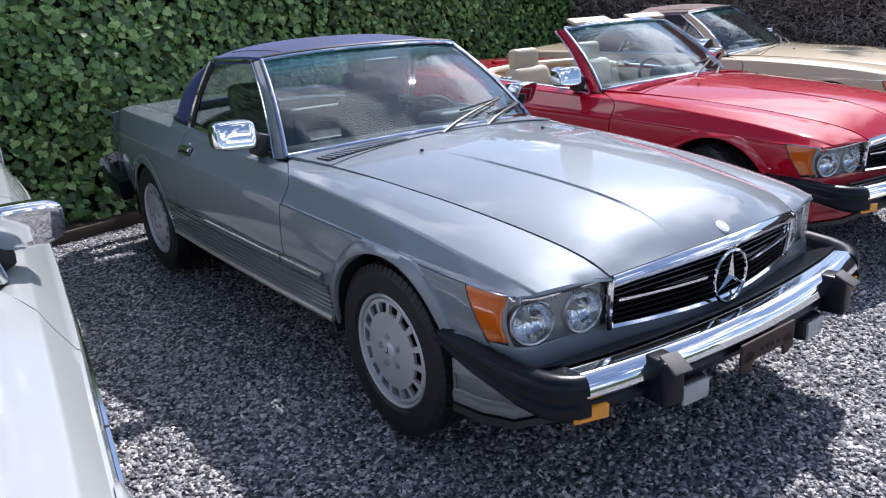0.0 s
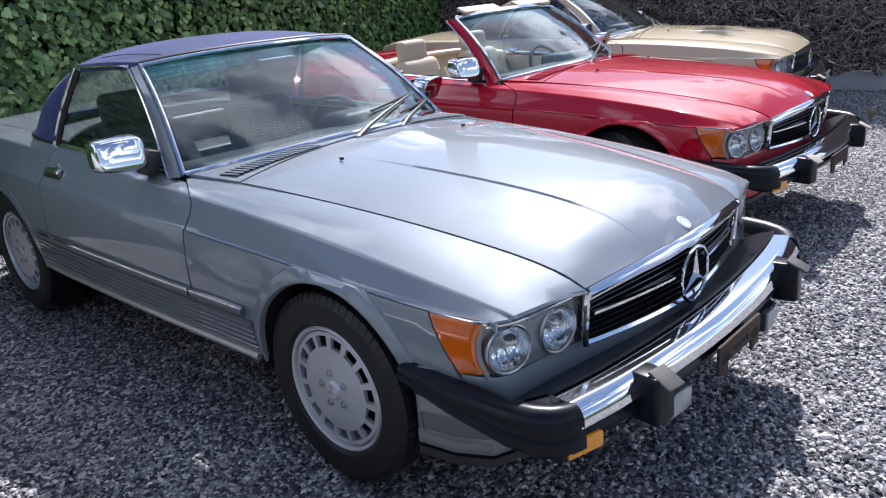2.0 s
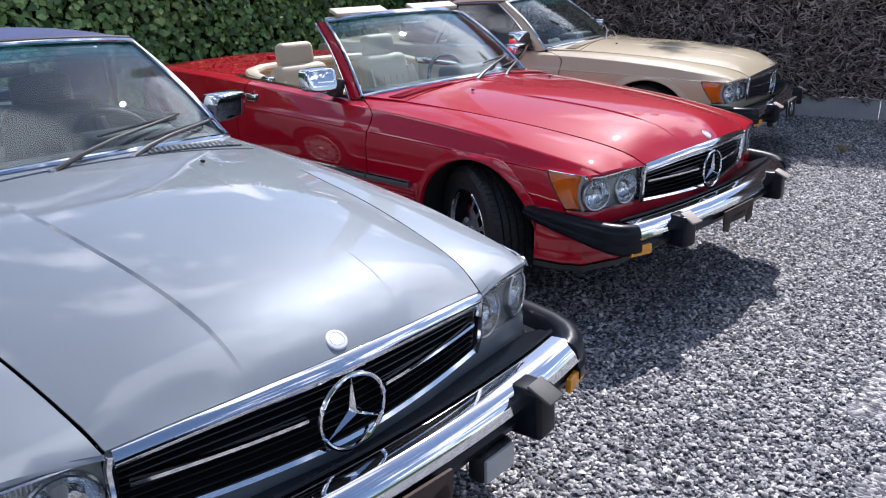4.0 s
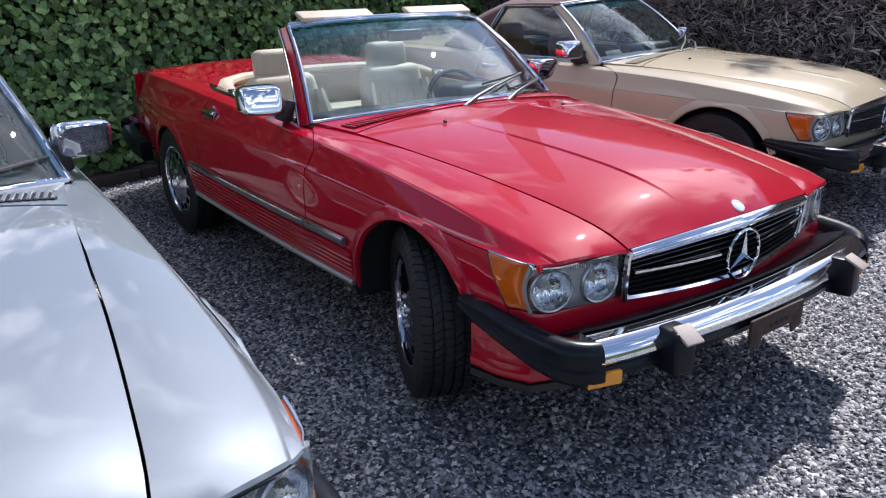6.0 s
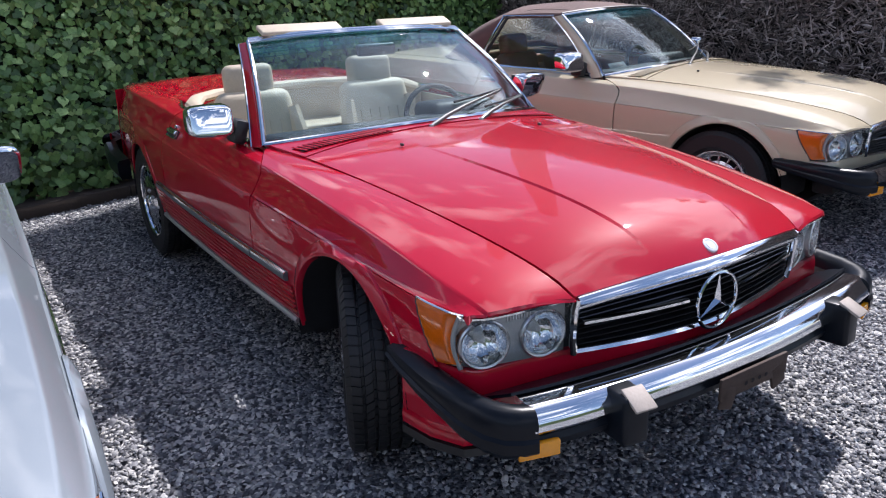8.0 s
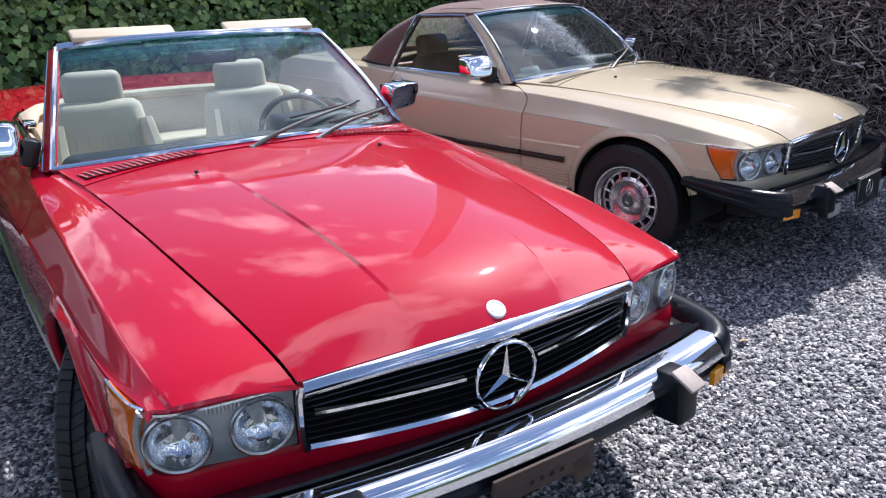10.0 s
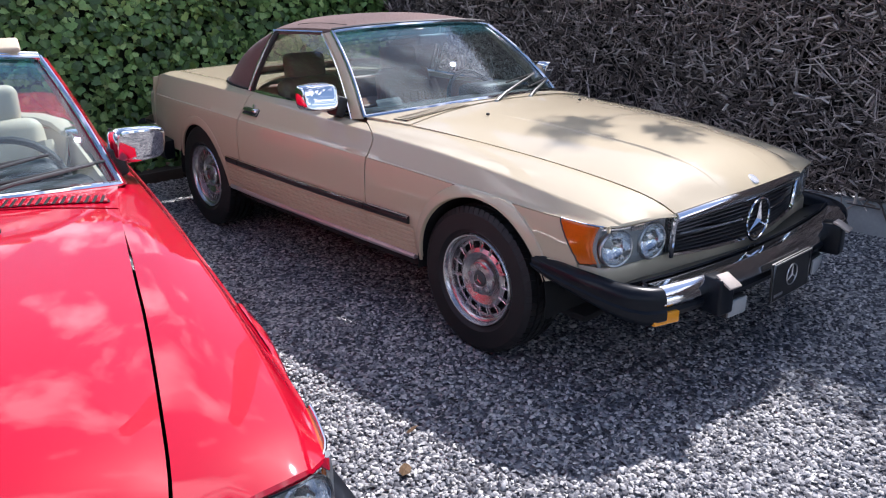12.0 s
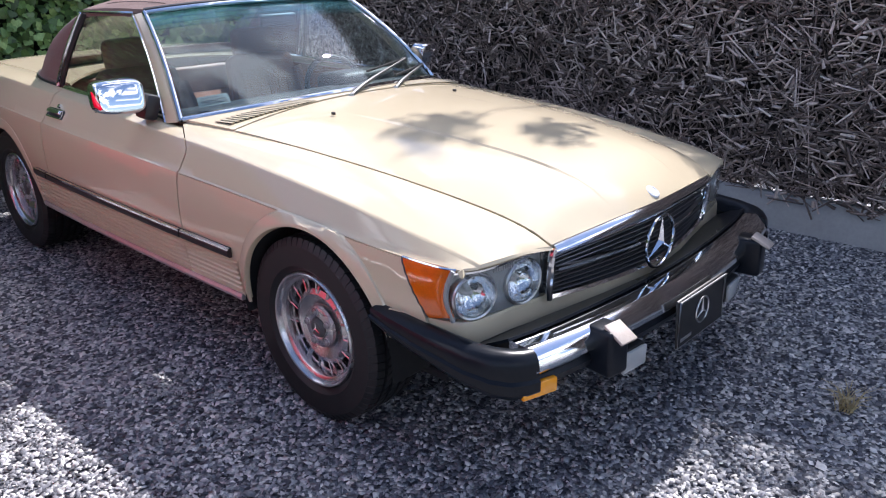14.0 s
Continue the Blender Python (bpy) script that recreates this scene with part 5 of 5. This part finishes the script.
def stone_shape(rng):
    """Vertices and faces of one chipped stone: a squashed, cut octahedron."""
    t = [(1, 0, 0), (0.2, 1, 0), (-1, 0.1, 0), (-0.1, -1, 0)]
    v = [(a * rng.uniform(0.75, 1.15), b * rng.uniform(0.75, 1.15), rng.uniform(-0.2, 0.2)) for a, b, _ in t]
    up = [(a * 0.55 + rng.uniform(-0.15, 0.15), b * 0.55 + rng.uniform(-0.15, 0.15), rng.uniform(0.45, 0.8)) for a, b, _ in t]
    return v + up, [(0, 1, 5, 4), (1, 2, 6, 5), (2, 3, 7, 6), (3, 0, 4, 7), (4, 5, 6, 7)]


def scatter_stones(name, count, area, lo, hi, seed):
    """Many stones as one mesh; area(rng) gives places."""
    rng = np.random.default_rng(seed)
    py = random.Random(seed)
    forms = [stone_shape(py) for _ in range(24)]
    quads = np.array(forms[0][1], np.int32)
    fv = np.array([f[0] for f in forms], np.float32)
    pick = rng.integers(0, 24, count)
    size = rng.uniform(lo, hi, count) * (1 + 0.5 * (rng.random(count) > 0.92))
    sx = size * rng.uniform(0.7, 1.35, count)
    sy = size * rng.uniform(0.6, 1.0, count)
    sz = size * rng.uniform(0.45, 0.8, count)
    a = rng.uniform(0, 2 * np.pi, count)
    tip = rng.uniform(-0.5, 0.5, (count, 2))
    xy = area(rng, count)
    q = fv[pick] * np.stack([sx, sy, sz], 1)[:, None, :]
    q[:, :, 2] += q[:, :, 0] * tip[:, :1] + q[:, :, 1] * tip[:, 1:]
    c, s = np.cos(a)[:, None], np.sin(a)[:, None]
    x = q[:, :, 0] * c - q[:, :, 1] * s + xy[:, :1]
    y = q[:, :, 0] * s + q[:, :, 1] * c + xy[:, 1:]
    z = q[:, :, 2] + rng.uniform(-0.003, 0.006, count)[:, None]
    verts = np.stack([x, y, z], 2).reshape(-1, 3)
    faces = (quads[None] + (np.arange(count, dtype=np.int32) * 8)[:, None, None]).reshape(-1, 4)
    me = bpy.data.meshes.new(name)
    me.vertices.add(len(verts))
    me.vertices.foreach_set("co", verts.astype(np.float32).ravel())
    me.loops.add(faces.size)
    me.loops.foreach_set("vertex_index", faces.ravel())
    me.polygons.add(len(faces))
    me.polygons.foreach_set("loop_start", np.arange(0, faces.size, 4, dtype=np.int32))
    me.update(calc_edges=True)
    me.materials.append(STONE)
    ob = new(name, me)
    return ob


def clip_to_yard(x0, x1, y0, y1):
    """Places in a rectangle, but inside the ivy bed and the kerb."""
    def f(rng, n):
        out = np.empty((0, 2))
        while len(out) < n:
            q = np.stack([rng.uniform(x0, x1, n), rng.uniform(y0, y1, n)], 1)
            d1 = (q[:, 0] - CORNER.x) * IVY_OUT.x + (q[:, 1] - CORNER.y) * IVY_OUT.y
            d2 = (q[:, 0] - CORNER.x) * TWIG_OUT.x + (q[:, 1] - CORNER.y) * TWIG_OUT.y
            out = np.concatenate([out, q[(d1 > 0.40) & (d2 > 0.03)]])
        return out[:n]
    return f


for seed, (n, box) in enumerate(((52000, (0.1, 3.9, 0.7, 3.2)), (30000, (0.3, 4.2, 3.2, 6.6)), (52000, (3.9, 7.4, 0.9, 4.0)), (22000, (4.2, 7.6, 4.0, 7.6)), (34000, (7.4, 9.9, 0.5, 5.0)), (9000, (7.6, 9.4, 5.0, 7.9)))):
    tagged(scatter_stones("gravel", n, clip_to_yard(*box), 0.0062, 0.0122, 11 + seed), "loose grey crushed gravel stones", "gravel", kind="stuff")

# single stones lying on top where the walk passes
rng = random.Random(5)
singles = []
for k in range(10):
    v, f = stone_shape(rng)
    me = bpy.data.meshes.new("stone")
    me.from_pydata(v, [], f)
    me.materials.append(STONE_ONE)
    singles.append(me)
for k in range(280):
    ob = new("stone", singles[k % 10])
    ob.parent = ground
    s = rng.uniform(0.010, 0.017)
    ob.matrix_basis = pose(rng.uniform(0.5, 7.5), rng.uniform(0.95, 2.3), 0.004, rng.uniform(-15, 15), rng.uniform(-15, 15), rng.uniform(0, 360)) @ Matrix.Diagonal((s * rng.uniform(0.9, 1.4), s, s * 0.7, 1))

# soil bed below the ivy, with a timber edge
SOIL = plain("dark_soil", (0.045, 0.032, 0.024), 0.95, 0.0, 0.4, 25, bump=0.9, bscale=40)
TIMBER = plain("weathered_timber", (0.05, 0.037, 0.028), 0.85, 0.0, 0.3, 30, bump=0.5, bscale=60)


def wall_point(way, out, along, off, z):
    q = CORNER + way * along + out * off
    return (q.x, q.y, z)


rows = []
for off in span(-0.3, 0.36, 9):
    rows.append([wall_point(IVY_WAY, IVY_OUT, a, off, 0.05 + 0.025 * noise.noise(Vector((a * 3, off * 5, 1))) - (0.04 if off > 0.33 else 0)) for a in span(0, 12, 60)])
soil = part("soil_bed", thick(sheet(rows), 0.05, (4, 5, -9)), SOIL, None)
tagged(soil, "dark bare soil bed along the foot of the ivy", "soil", kind="structure")
edge = bmesh.new()
for k in range(5):
    q = CORNER + IVY_WAY * (1.25 + 2.4 * k) + IVY_OUT * 0.375
    block((2.38, 0.035, 0.10), (q.x, q.y, 0.03), 0.006, (0, 0, math.degrees(math.atan2(IVY_WAY.y, IVY_WAY.x))), bm=edge)
tagged(part("bed_edging", edge, TIMBER, None), "weathered timber edging board of the soil bed", "edging", kind="structure")

# ivy wall
IVY = random_mat("ivy_leaf", [(0.0, (0.03, 0.07, 0.016)), (0.35, (0.09, 0.18, 0.042)), (0.75, (0.18, 0.32, 0.082)), (1.0, (0.36, 0.52, 0.17))], 0.48, True, 0.3, 60)
IVY_ONE = random_mat("ivy_leaf_single", [(0.0, (0.04, 0.09, 0.024)), (0.6, (0.08, 0.15, 0.042)), (1.0, (0.15, 0.23, 0.08))], 0.40, False, 0.3, 60)
# near-black green that paints in the shade behind the leaves
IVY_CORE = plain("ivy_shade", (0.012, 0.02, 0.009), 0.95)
LEAF = [(0.0, -0.22), (0.34, -0.46), (0.66, -0.26), (0.92, -0.04), (0.72, 0.24), (0.60, 0.52), (0.36, 0.62), (0.0, 1.05), (-0.36, 0.62), (-0.60, 0.52), (-0.72, 0.24), (-0.92, -0.04), (-0.66, -0.26), (-0.34, -0.46)]


def leaf_verts():
    pts = [(0.0, 0.1, 0.10)]
    for x, y in LEAF:
        pts.append((x, y, 0.10 - 0.16 * abs(x) - 0.10 * max(0, y)))
    return np.array(pts, np.float32)


def cards(name, base_v, faces, mats3, mat):
    """Copies of a small form, each by its own 3x4 matrix, as one mesh."""
    n, k = len(mats3), len(base_v)
    v = np.einsum('nij,kj->nki', mats3[:, :, :3], base_v) + mats3[:, None, :, 3]
    fl = np.concatenate([np.array(f, np.int32) for f in faces])
    sizes = np.array([len(f) for f in faces], np.int32)
    loops = (fl[None] + (np.arange(n, dtype=np.int32) * k)[:, None]).ravel()
    st = np.concatenate([[0], np.cumsum(np.tile(sizes, n))[:-1]]).astype(np.int32)
    me = bpy.data.meshes.new(name)
    me.vertices.add(n * k)
    me.vertices.foreach_set("co", v.astype(np.float32).ravel())
    me.loops.add(len(loops))
    me.loops.foreach_set("vertex_index", loops)
    me.polygons.add(len(st))
    me.polygons.foreach_set("loop_start", st)
    me.update(calc_edges=True)
    me.materials.append(mat)
    return new(name, me)


def turns(rng, n, face, droop, spread):
    """Leaf frames: normals about face, tips drooping."""
    nrm = np.array(face)[None] + rng.normal(0, spread, (n, 3))
    nrm[:, 2] += 0.35
    nrm /= np.linalg.norm(nrm, axis=1, keepdims=True)
    tip = np.stack([rng.normal(0, 0.6, n), rng.normal(0, 0.6, n), -np.ones(n) * droop], 1)
    tip -= nrm * np.sum(tip * nrm, 1, keepdims=True)
    tip /= np.linalg.norm(tip, axis=1, keepdims=True)
    side = np.cross(tip, nrm)
    return np.stack([side, tip, nrm], 2)


def ivy_wall(origin, way, out, length, height, count, seed):
    rng = np.random.default_rng(seed)
    along, up = rng.uniform(0, length, count), rng.uniform(0.06, height, count)
    depth = rng.uniform(-0.02, 0.10, count) + 0.09 * np.sin(along * 2.1 + np.cos(up * 2.7)) * np.sin(up * 2.9 + along * 0.7) + 0.10 * np.clip(0.5 - up, 0, 1)
    size = rng.uniform(0.028, 0.056, count)
    R = turns(rng, count, (out.x, out.y, 0), 1.0, 0.38)
    m = np.zeros((count, 3, 4), np.float32)
    m[:, :, :3] = R * size[:, None, None]
    for a, (o, w, u) in enumerate(zip(origin, way, out)):
        m[:, a, 3] = o + w * along + u * depth
    m[:, 2, 3] = up
    return m


FACES = [(0, 1, 2, 3), (0, 3, 4, 5), (0, 5, 6, 7), (0, 7, 8, 9), (0, 9, 10, 11), (0, 11, 12, 13), (0, 13, 14, 1)]
# backing sheet of the ivy, coloured as the shade in its gaps
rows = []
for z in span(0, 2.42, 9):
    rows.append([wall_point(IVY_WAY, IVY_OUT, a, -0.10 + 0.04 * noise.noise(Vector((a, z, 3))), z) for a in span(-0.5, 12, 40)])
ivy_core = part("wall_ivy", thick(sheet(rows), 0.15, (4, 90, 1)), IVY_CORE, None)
tagged(ivy_core, "boundary wall wholly covered by green ivy", "hedge", kind="structure")
leaves = cards("ivy", leaf_verts(), FACES, ivy_wall(CORNER, IVY_WAY, IVY_OUT, 10.5, 2.45, 26000, 3), IVY)
tagged(leaves, "dense green ivy leaves covering the wall", "ivy", kind="stuff")
one = bpy.data.meshes.new("leaf")
one.from_pydata([tuple(map(float, v)) for v in leaf_verts()], [], FACES)
one.materials.append(IVY_ONE)
for m in ivy_wall(CORNER, IVY_WAY, IVY_OUT, 9.5, 1.5, 280, 4):
    ob = new("leaf", one)
    ob.parent = ivy_core
    mm = Matrix([list(map(float, r)) for r in m] + [[0, 0, 0, 1]])
    mm.translation += IVY_OUT * 0.05
    ob.matrix_basis = mm

# twig fence over a concrete kerb
TWIG = random_mat("dry_twig", [(0.0, (0.05, 0.036, 0.031)), (0.45, (0.24, 0.180, 0.158)), (0.8, (0.60, 0.485, 0.43)), (1.0, (0.82, 0.71, 0.65))], 0.7, True, 0.3, 90)
# near-black core colour, painting in the shade between the twigs
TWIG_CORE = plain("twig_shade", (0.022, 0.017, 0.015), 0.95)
CONCRETE = plain("concrete_kerb", (0.36, 0.36, 0.36), 0.85, 0.0, 0.18, 18, bump=0.35, bscale=80)
FENCE_H = 2.77
# core sheet behind the twigs, its depth shade put in as colour
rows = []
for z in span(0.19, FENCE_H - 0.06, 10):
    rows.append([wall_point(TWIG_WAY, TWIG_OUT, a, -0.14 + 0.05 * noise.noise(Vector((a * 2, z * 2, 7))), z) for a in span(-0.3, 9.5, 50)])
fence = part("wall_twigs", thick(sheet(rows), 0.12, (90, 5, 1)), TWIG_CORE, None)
tagged(fence, "tall fence packed with dry brown twigs", "fence", kind="structure")
TW_V = np.array([(-0.5, -0.5, 0), (0.5, -0.5, 0), (0.0, -0.5, 0.8), (-0.35, 0.5, 0.1), (0.35, 0.5, 0.1), (0.0, 0.5, 0.7)], np.float32)
TW_F = [(0, 1, 4, 3), (1, 2, 5, 4), (2, 0, 3, 5)]


def twig_frames(count, seed, long_lo, long_hi, wide_lo, wide_hi, a0=0.0, a1=9.3, up_lo=0.17, up_hi=FENCE_H):
    rng = np.random.default_rng(seed)
    along, up = rng.uniform(a0, a1, count), rng.uniform(up_lo, up_hi, count)
    depth = rng.uniform(-0.12, 0.06, count) + 0.06 * np.sin(along * 3.1 + up * 2.0) * np.cos(up * 3.7 - along)
    ang = rng.normal(0.35, 0.85, count)
    lean = rng.normal(0.15, 0.35, count)
    way, out = np.array(TWIG_WAY), np.array(TWIG_OUT)
    t = np.cos(ang)[:, None] * way[None] * rng.choice([-1, 1], count)[:, None] + np.sin(ang)[:, None] * np.array([0, 0, 1.0])[None] + lean[:, None] * out[None]
    t /= np.linalg.norm(t, axis=1, keepdims=True)
    n = out[None] + rng.normal(0, 0.5, (count, 3))
    n -= t * np.sum(t * n, 1, keepdims=True)
    n /= np.linalg.norm(n, axis=1, keepdims=True)
    s = np.cross(t, n)
    ln, wd = rng.uniform(long_lo, long_hi, count), rng.uniform(wide_lo, wide_hi, count)
    m = np.zeros((count, 3, 4), np.float32)
    m[:, :, 0], m[:, :, 1], m[:, :, 2] = s * wd[:, None], t * ln[:, None], n * (wd * 0.5)[:, None]
    m[:, :, 3] = np.array(CORNER)[None] + way[None] * along[:, None] + out[None] * depth[:, None]
    m[:, 2, 3] += up
    return m


tagged(cards("twigs", TW_V, TW_F, np.concatenate([twig_frames(26000, 7, 0.06, 0.20, 0.005, 0.013), twig_frames(24000, 8, 0.04, 0.10, 0.010, 0.024), twig_frames(900, 9, 0.25, 0.6, 0.006, 0.012)]), TWIG), "dry brown and grey twigs and bark flakes packed in the fence", "twigs", kind="stuff")
bm = bmesh.new()
for k in range(5):
    q = CORNER + TWIG_WAY * (0.9 + 1.92 * k) - TWIG_OUT * 0.03
    block((0.06, 1.91, 0.26), (q.x, q.y, 0.07), 0.010, (0, 0, math.degrees(math.atan2(TWIG_WAY.y, TWIG_WAY.x)) + 90), bm=bm)
tagged(part("kerb", bm, CONCRETE, None), "pale concrete base boards below the fence", "kerb", kind="structure")
# wire zigzag between kerb and twigs
WIRE = plain("fence_wire", (0.05, 0.05, 0.05), 0.5, 0.6)
path = []
for k in range(240):
    path.append(wall_point(TWIG_WAY, TWIG_OUT, 0.02 + 0.0385 * k, 0.012, 0.202 if k % 2 else 0.232))
tagged(part("fence_wire", tube(path, 0.0022, 4), WIRE, None), "dark zigzag wire along the fence foot", "wire")

# plain hedges that close the yard behind
HEDGE = random_mat("far_hedge", [(0.0, (0.03, 0.05, 0.02)), (1.0, (0.07, 0.11, 0.04))], 0.8, False, 0.8, 8)
for nm, a, b in (("wall_hedge_south", (-14, -11), (14, -11)), ("wall_hedge_west", (-9, -11), (-9, 6))):
    d = (Vector((*b, 0)) - Vector((*a, 0)))
    rows = []
    for z in span(0, 2.2, 8):
        rows.append([(a[0] + d.x * f, a[1] + d.y * f, z) for f in span(0, 1, 40)])
    rows = [[(x + 0.15 * noise.noise(Vector((x, y, z * 2))), y + 0.15 * noise.noise(Vector((y, x, z * 2 + 5))), z) for x, y, z in r] for r in rows]
    tagged(part(nm, thick(sheet(rows), 0.5, (-90, -200, 1)), HEDGE, None), "plain green hedge closing the yard", "hedge", kind="structure")

# unseen shrub added behind the fence; sprigs over its top dapple the cream bonnet
SPRIG = random_mat("sprig_leaf", [(0.0, (0.05, 0.09, 0.02)), (1.0, (0.13, 0.19, 0.05))], 0.55, True, 0.2, 60)
BARK = plain("grey_bark", (0.11, 0.085, 0.065), 0.85, 0.0, 0.3, 40, bump=0.5)
shrub = new("shrub")
shrub.location = (9.72, 4.60, 0)
tagged(shrub, "unseen leafy shrub added behind the twig fence for its dappled shade", "shrub")
stems = bmesh.new()
rng = np.random.default_rng(31)
spots = []
for tip, rad, n in (((9.25, 4.55, 3.75), 0.20, 90), ((9.42, 4.22, 3.45), 0.17, 55)):
    tip = Vector(tip) - Vector((9.72, 4.60, 0))
    mid = Vector((0.02, tip.y * 0.6, tip.z * 0.62))
    path = [Vector((0, 0, 0)).lerp(mid, f) for f in (0, 0.5, 1.0)] + [mid.lerp(tip, 0.5) + Vector((0.03, 0, 0.05)), tip + Vector((0, 0, 0.12))]
    join(stems, tube(path, [0.022, 0.018, 0.014, 0.008, 0.003], 6))
    for k in range(9):
        a, b = rng.uniform(0, 2 * np.pi), rng.uniform(-0.5, 1.0)
        far = tip + Vector((math.cos(a), math.sin(a), b)) * rad * 0.9
        join(stems, tube([tip - Vector((0, 0, 0.12)), tip.lerp(far, 0.5), far], [0.006, 0.004, 0.002], 5))
    d = rng.normal(0, 1, (n, 3))
    d /= np.linalg.norm(d, axis=1, keepdims=True)
    spots.append(np.array(tip)[None] + d * rad * rng.uniform(0.15, 1.0, (n, 1)) ** 0.6)
part("stems", stems, BARK, shrub)
spots = np.concatenate(spots)
frames = np.zeros((len(spots), 3, 4), np.float32)
frames[:, :, :3] = turns(rng, len(spots), (0, 0, 0.6), 0.5, 0.6) * rng.uniform(0.03, 0.055, len(spots))[:, None, None]
frames[:, :, 3] = spots
OVAL = np.array([(0, 0, 0.1), (0.28, -0.5, 0), (0.5, 0.1, 0), (0.3, 0.7, 0), (0, 1.1, -0.1), (-0.3, 0.7, 0), (-0.5, 0.1, 0), (-0.28, -0.5, 0)], np.float32)
OVAL_F = [(0, 1, 2, 3), (0, 3, 4, 5), (0, 5, 6, 7), (0, 7, 1)]
crown = cards("foliage", OVAL, OVAL_F, frames, SPRIG)
crown.parent = shrub

# unseen tall slab added behind the corner to shade the gravel by the ivy
SLAB = plain("pale_slab", (0.60, 0.59, 0.57), 0.9, 0.0, 0.12, 12, bump=0.3)
tagged(part("wall_shade_slab", block((0.30, 0.58, 8.7), (9.42, 8.67, 4.3), 0.02), SLAB, None), "unseen pale slab added behind the yard corner to cast shade", "wall", kind="structure")

# litter: fallen leaves, a tuft of dry grass, a standpipe in the soil
DRY = random_mat("fallen_leaf", [(0.0, (0.10, 0.055, 0.025)), (0.6, (0.25, 0.16, 0.07)), (1.0, (0.42, 0.33, 0.18))], 0.8, False, 0.3, 60)
dry = bpy.data.meshes.new("fallen_leaf")
dry.from_pydata([(float(x), float(y), float(z) * (1 + 2.5 * abs(x))) for x, y, z in OVAL], [], OVAL_F)
dry.materials.append(DRY)
rnd = random.Random(8)
for k, (x, y, z) in enumerate([(5.90, 2.75, 0.016), (6.25, 2.35, 0.016), (6.02, 2.95, 0.016), (9.5, 3.38, 1.0)] + [tuple(CORNER + IVY_WAY * (1.0 + 0.21 * k) + IVY_OUT * rnd.uniform(0.12, 0.34) + Vector((0, 0, 0.085))) for k in range(36)]):
    ob = new("fallen_leaf", dry)
    s = rnd.uniform(0.025, 0.045)
    ob.matrix_world = pose(x, y, z, rnd.uniform(-25, 25), rnd.uniform(-25, 25), rnd.uniform(0, 360)) @ Matrix.Diagonal((s, s, s, 1))
    tagged(ob, "dry curled brown leaf lying on the ground" if z < 0.5 else "small yellow leaf caught in the twig fence", "leaf", group="fallen leaves")
STRAW = plain("dry_grass", (0.36, 0.29, 0.15), 0.8, 0.0, 0.25, 40)
bm = bmesh.new()
for k in range(46):
    a, l = rnd.uniform(0, 6.28), rnd.uniform(0.05, 0.13)
    b = Vector((rnd.uniform(-0.025, 0.025), rnd.uniform(-0.025, 0.025), 0.0))
    lean = Vector((math.cos(a), math.sin(a), 0)) * l * rnd.uniform(0.3, 1.0)
    join(bm, tube([b, b + lean * 0.4 + Vector((0, 0, l * 0.55)), b + lean + Vector((0, 0, l * 0.7))], [0.002, 0.0015, 0.0005], 4))
tuft = part("grass_tuft", bm, STRAW, None)
tuft.location = (8.02, 2.38, 0.004)
tagged(tuft, "tuft of dry straw-coloured grass in the gravel", "grass")
BRASS = plain("dull_brass", (0.30, 0.22, 0.10), 0.45, 0.8, 0.2, 50)
pipe = part("standpipe", tube([(0, 0, -0.02), (0, 0, 0.07), (0.0, 0.0, 0.16)], 0.012, 8), DULL_CHROME, None)
pipe.location = (1.39, 6.10, 0.06)
tagged(pipe, "short metal standpipe in the soil bed", "pipe")
part("valve", block((0.05, 0.022, 0.022), (0.012, 0, 0.10), 0.005), BRASS, pipe)
